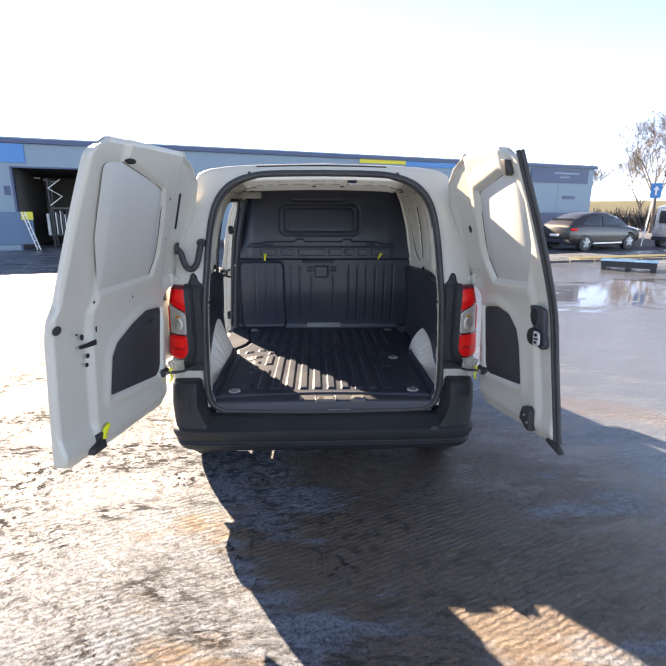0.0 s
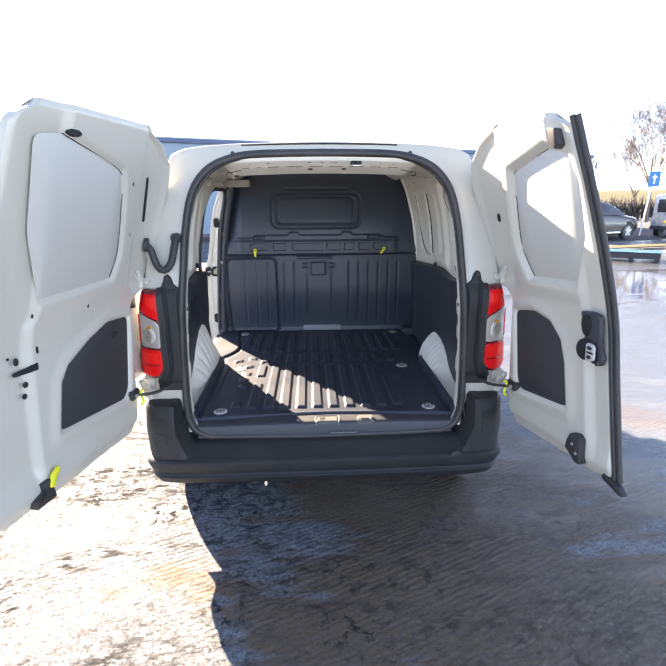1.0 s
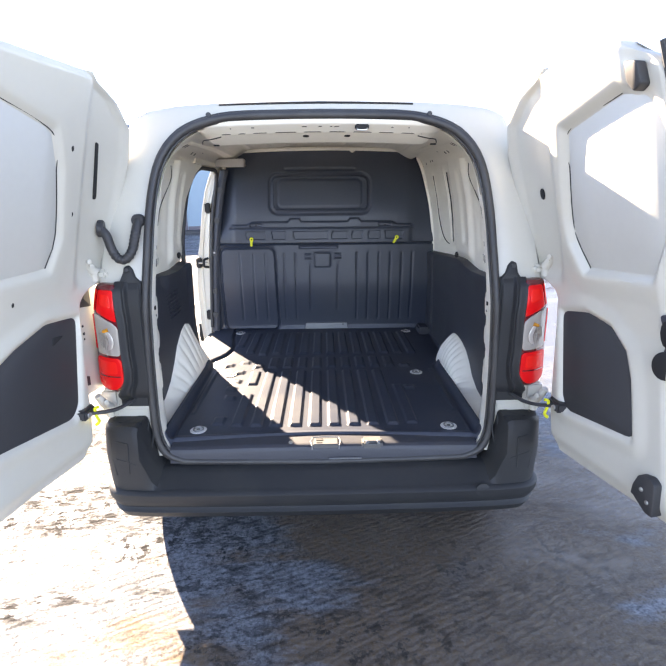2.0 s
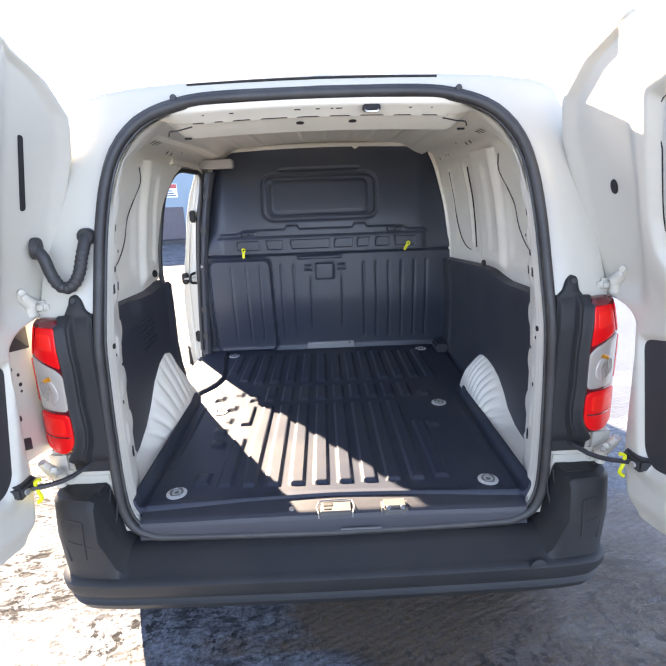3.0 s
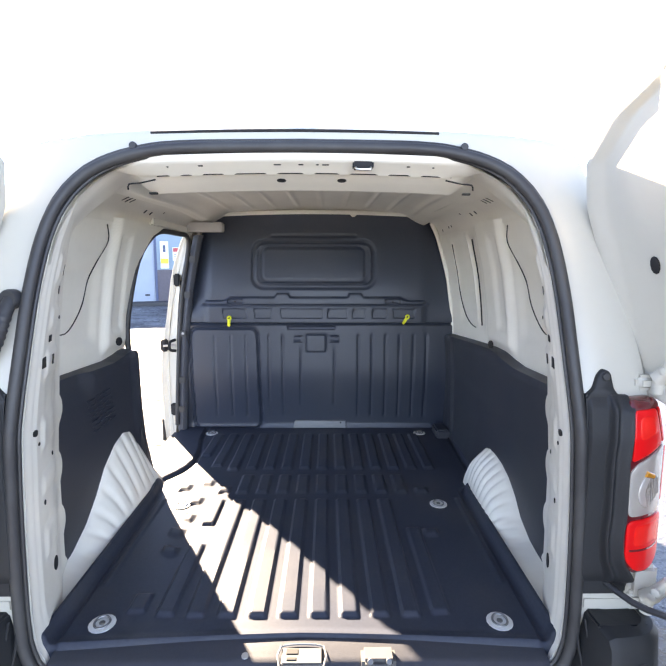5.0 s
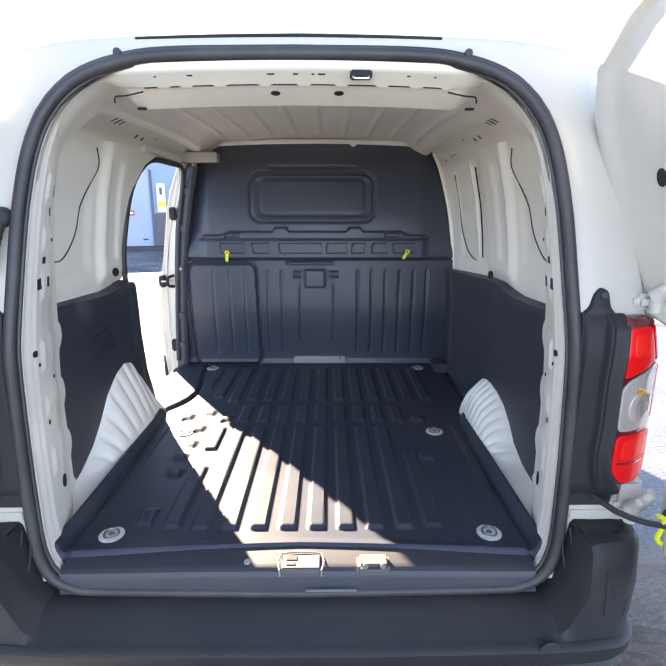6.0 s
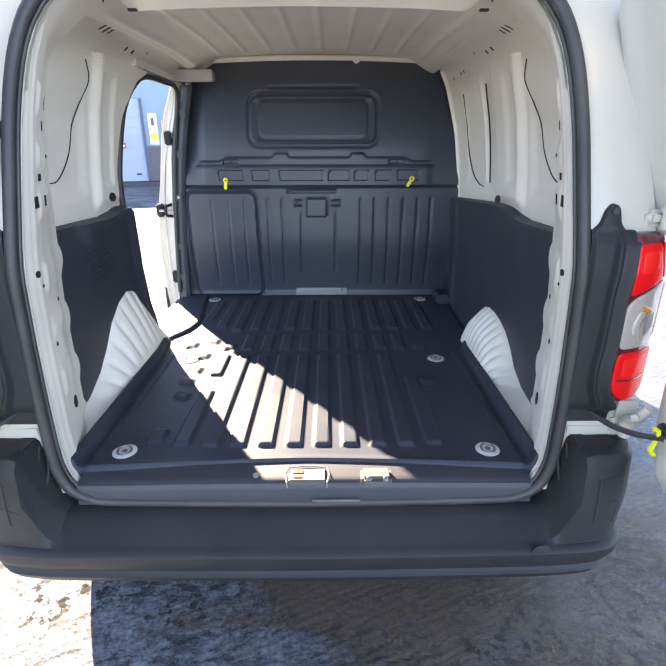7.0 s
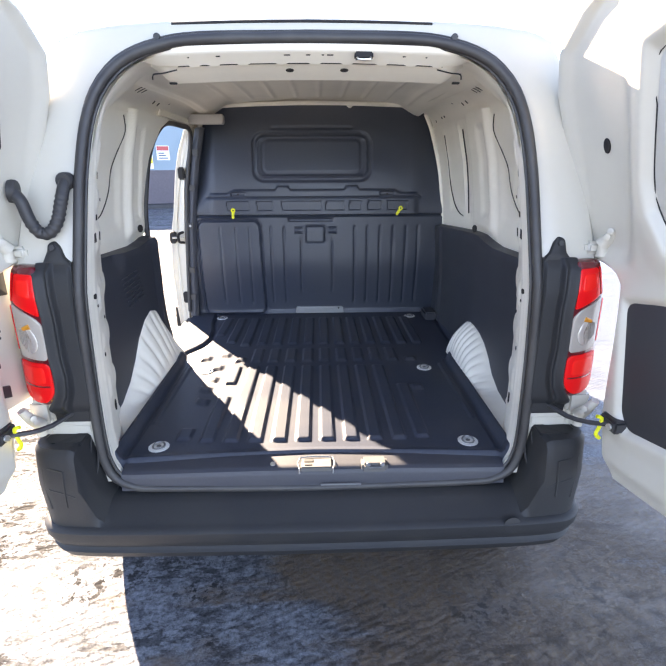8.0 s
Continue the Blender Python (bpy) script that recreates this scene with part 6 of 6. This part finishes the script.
sal = car("parked_hatchback", "silver car standing behind the dark one", [
    (-2.1, 0.78, 0.40, 0.90, 0.62, 1.0), (-2.0, 0.85, 0.30, 0.95, 0.60, 1.35), (-1.5, 0.88, 0.24, 0.95, 0.58, 1.48), (0.0, 0.88, 0.24, 0.94, 0.58, 1.52), (0.5, 0.88, 0.24, 0.93, 0.58, 1.44), (1.2, 0.87, 0.24, 0.92, 0.64, 1.0), (1.9, 0.82, 0.28, 0.82, 0.6, 0.86), (2.1, 0.7, 0.36, 0.66, 0.5, 0.7)], None, CAR_SILVER, None)
finish(sal, (-1.3, 1.35), 0.32, 0.88, [[(-1.7, 0.97), (-0.1, 0.96), (-0.1, 1.38), (-1.4, 1.36)], [(0.0, 0.96), (1.0, 0.95), (0.45, 1.34), (0.0, 1.38)]], [("tail_light", -2.1, -1.9, -0.86, -0.7, 0.85, 1.05, RED)], pose(15.2, 23.2, 0, 0, 0, 22))
gv = car("parked_works_van", "grey works van with an orange beacon seen from behind", [
    (-2.5, 0.93, 0.40, 1.0, 0.84, 1.95), (-2.4, 0.97, 0.34, 1.0, 0.86, 2.0), (0.8, 0.97, 0.30, 1.0, 0.86, 2.0), (1.3, 0.95, 0.30, 1.0, 0.78, 1.85), (1.9, 0.94, 0.30, 1.0, 0.74, 1.25), (2.5, 0.88, 0.34, 0.9, 0.7, 0.98)], None, CAR_SILVER, None)
finish(gv, (-1.6, 1.7), 0.34, 0.97, [[(0.2, 1.05), (1.5, 1.02), (1.1, 1.6), (0.2, 1.62)]], [("number_plate", -2.54, -2.5, -0.3, 0.3, 0.62, 0.78, SIGN_YELLOW), ("rear_window", -2.53, -2.45, -0.7, 0.7, 1.15, 1.75, GLASS), ("beacon", -2.1, -1.9, -0.3, 0.3, 2.0, 2.12, AMBER), ("bumper", -2.62, -2.4, -0.9, 0.9, 0.34, 0.52, TRIM)], pose(19.2, 21.6, 0, 0, 0, 32))

# ---- blue-topped crates lying in the yard
def crate(m):
    root = thing("flat_crate", "low black crate with a wet blue sheet over it", "crate", (0, 0, 0), "flat crates")
    for x in (-0.55, 0, 0.55):
        part("runner", box(x - 0.06, x + 0.06, -0.5, 0.5, 0.0, 0.09, 0.01), CRATE, root)
    part("tray", box(-0.62, 0.62, -0.52, 0.52, 0.09, 0.26, 0.02), CRATE, root)
    part("sheet", sheet(lambda u, v: (-0.64 + 1.28 * u, -0.54 + 1.08 * v, 0.268 + 0.018 * math.sin(u * 9 + v * 4) * math.sin(v * 7)), 24, 20, thick=(0, 0, 0.006)), TARP, root, "crumpled blue sheet")
    root.matrix_basis = m
    return root


crate(pose(9.40, 11.55, 0, 0, 0, -36) @ Matrix.Diagonal((1.15, 0.9, 1.0, 1)))

# ---- winter hedge behind the road
def hedge():
    rnd = random.Random(5)
    bm = bmesh.new()
    for k in range(1500):
        t = rnd.random()
        x, y = 20 + 34 * t, 40.5 + 9 * t + rnd.uniform(-0.7, 0.7)
        z = rnd.uniform(0.0, 1.0)
        tip = Vector((x + rnd.uniform(-0.4, 0.4), y + rnd.uniform(-0.3, 0.3), z + rnd.uniform(0.6, 1.3)))
        mid = (Vector((x, y, z)) + tip) / 2 + Vector((rnd.uniform(-0.15, 0.15), 0, rnd.uniform(-0.1, 0.1)))
        tube([Vector((x, y, z)), mid, tip], lambda j: 0.09 - 0.035 * j, 4, bm)
    return bm


hedge_row = link("hedge", hedge(), HEDGE, None)
tagged(hedge_row, "dark leafless winter hedge beyond the road", "hedge", kind="stuff")

# ---- road sign
post = thing("road_sign", "blue one-way arrow sign on a grey post", "road sign", (16.35, 21.4, 0))
part("pole", tube([Vector((16.35, 21.4, 0)), Vector((16.67, 21.4, 3.0))], 0.038, 10), CAR_SILVER, post)
part("panel", box(-0.24, 0.24, -0.015, 0.015, -0.36, 0.36, 0.012, None, Matrix.Translation((16.65, 21.34, 2.70)) @ pose(0, 0, 0, 0, 0, -30)), BLUE, post, "blue sign plate")
arrow = [(-0.04, -0.22), (0.04, -0.22), (0.04, 0.05), (0.13, 0.05), (0.0, 0.22), (-0.13, 0.05), (-0.04, 0.05)]
part("arrow", plate(arrow, lambda a, b, d: Matrix.Translation((16.65, 21.34, 2.70)) @ pose(0, 0, 0, 0, 0, -30) @ Vector((a, -0.017 - d, b)), 0.006, 0.001), SIGN_WHITE, post, "white upward arrow")

# ---- bare winter trees
def tree(x, y, tall, seed, spread=0.5):
    rnd = random.Random(seed)
    root = thing("bare_tree", "leafless winter tree with fine drooping twigs", "tree", (x, y, 0), "bare trees")
    limbs, twigs = bmesh.new(), bmesh.new()
    def grow(p, d, length, r, depth):
        pts, q = [p.copy()], p.copy()
        for _ in range(4):
            d = (d + Vector((rnd.uniform(-1, 1), rnd.uniform(-1, 1), rnd.uniform(-0.5, 0.7))) * 0.14).normalized()
            q = q + d * length / 4
            pts.append(q.copy())
        tube(pts, lambda k: r * (1 - 0.12 * k), 6 if depth < 2 else 4 if depth < 4 else 3, limbs if depth < 3 else twigs)
        if depth >= 6:
            return
        for k in range(3 if depth < 4 else 4):
            at = pts[rnd.choice((2, 3, 4, 4))]
            side = Vector((rnd.uniform(-1, 1), rnd.uniform(-1, 1), rnd.uniform(-0.15, 0.8) - (0.35 if depth > 4 else 0))).normalized()
            grow(at, (d * (1 - spread) + side * spread).normalized(), length * rnd.uniform(0.62, 0.82), max(0.012, r * 0.58), depth + 1)
    trunk = [Vector((x, y, -0.05)), Vector((x + 0.05, y, tall * 0.12)), Vector((x, y, tall * 0.26))]
    part("trunk", tube(trunk, lambda k: tall * 0.014 * (1 - 0.15 * k), 10), BARK, root)
    for k in range(5):
        a = 2 * math.pi * (k + rnd.random()) / 5
        grow(trunk[2] - Vector((0, 0, 0.06 * tall * rnd.random())), Vector((math.cos(a) * 0.5, math.sin(a) * 0.5, 0.9)).normalized(), tall * 0.24, tall * 0.0075, 1)
    part("bough", limbs, BARK, root)
    part("crown", twigs, TWIG, root)


tree(27.5, 37.0, 11.0, 3, 0.5)
tree(24.5, 43.0, 7.0, 11, 0.45)
tree(33.0, 47.0, 9.0, 8, 0.5)
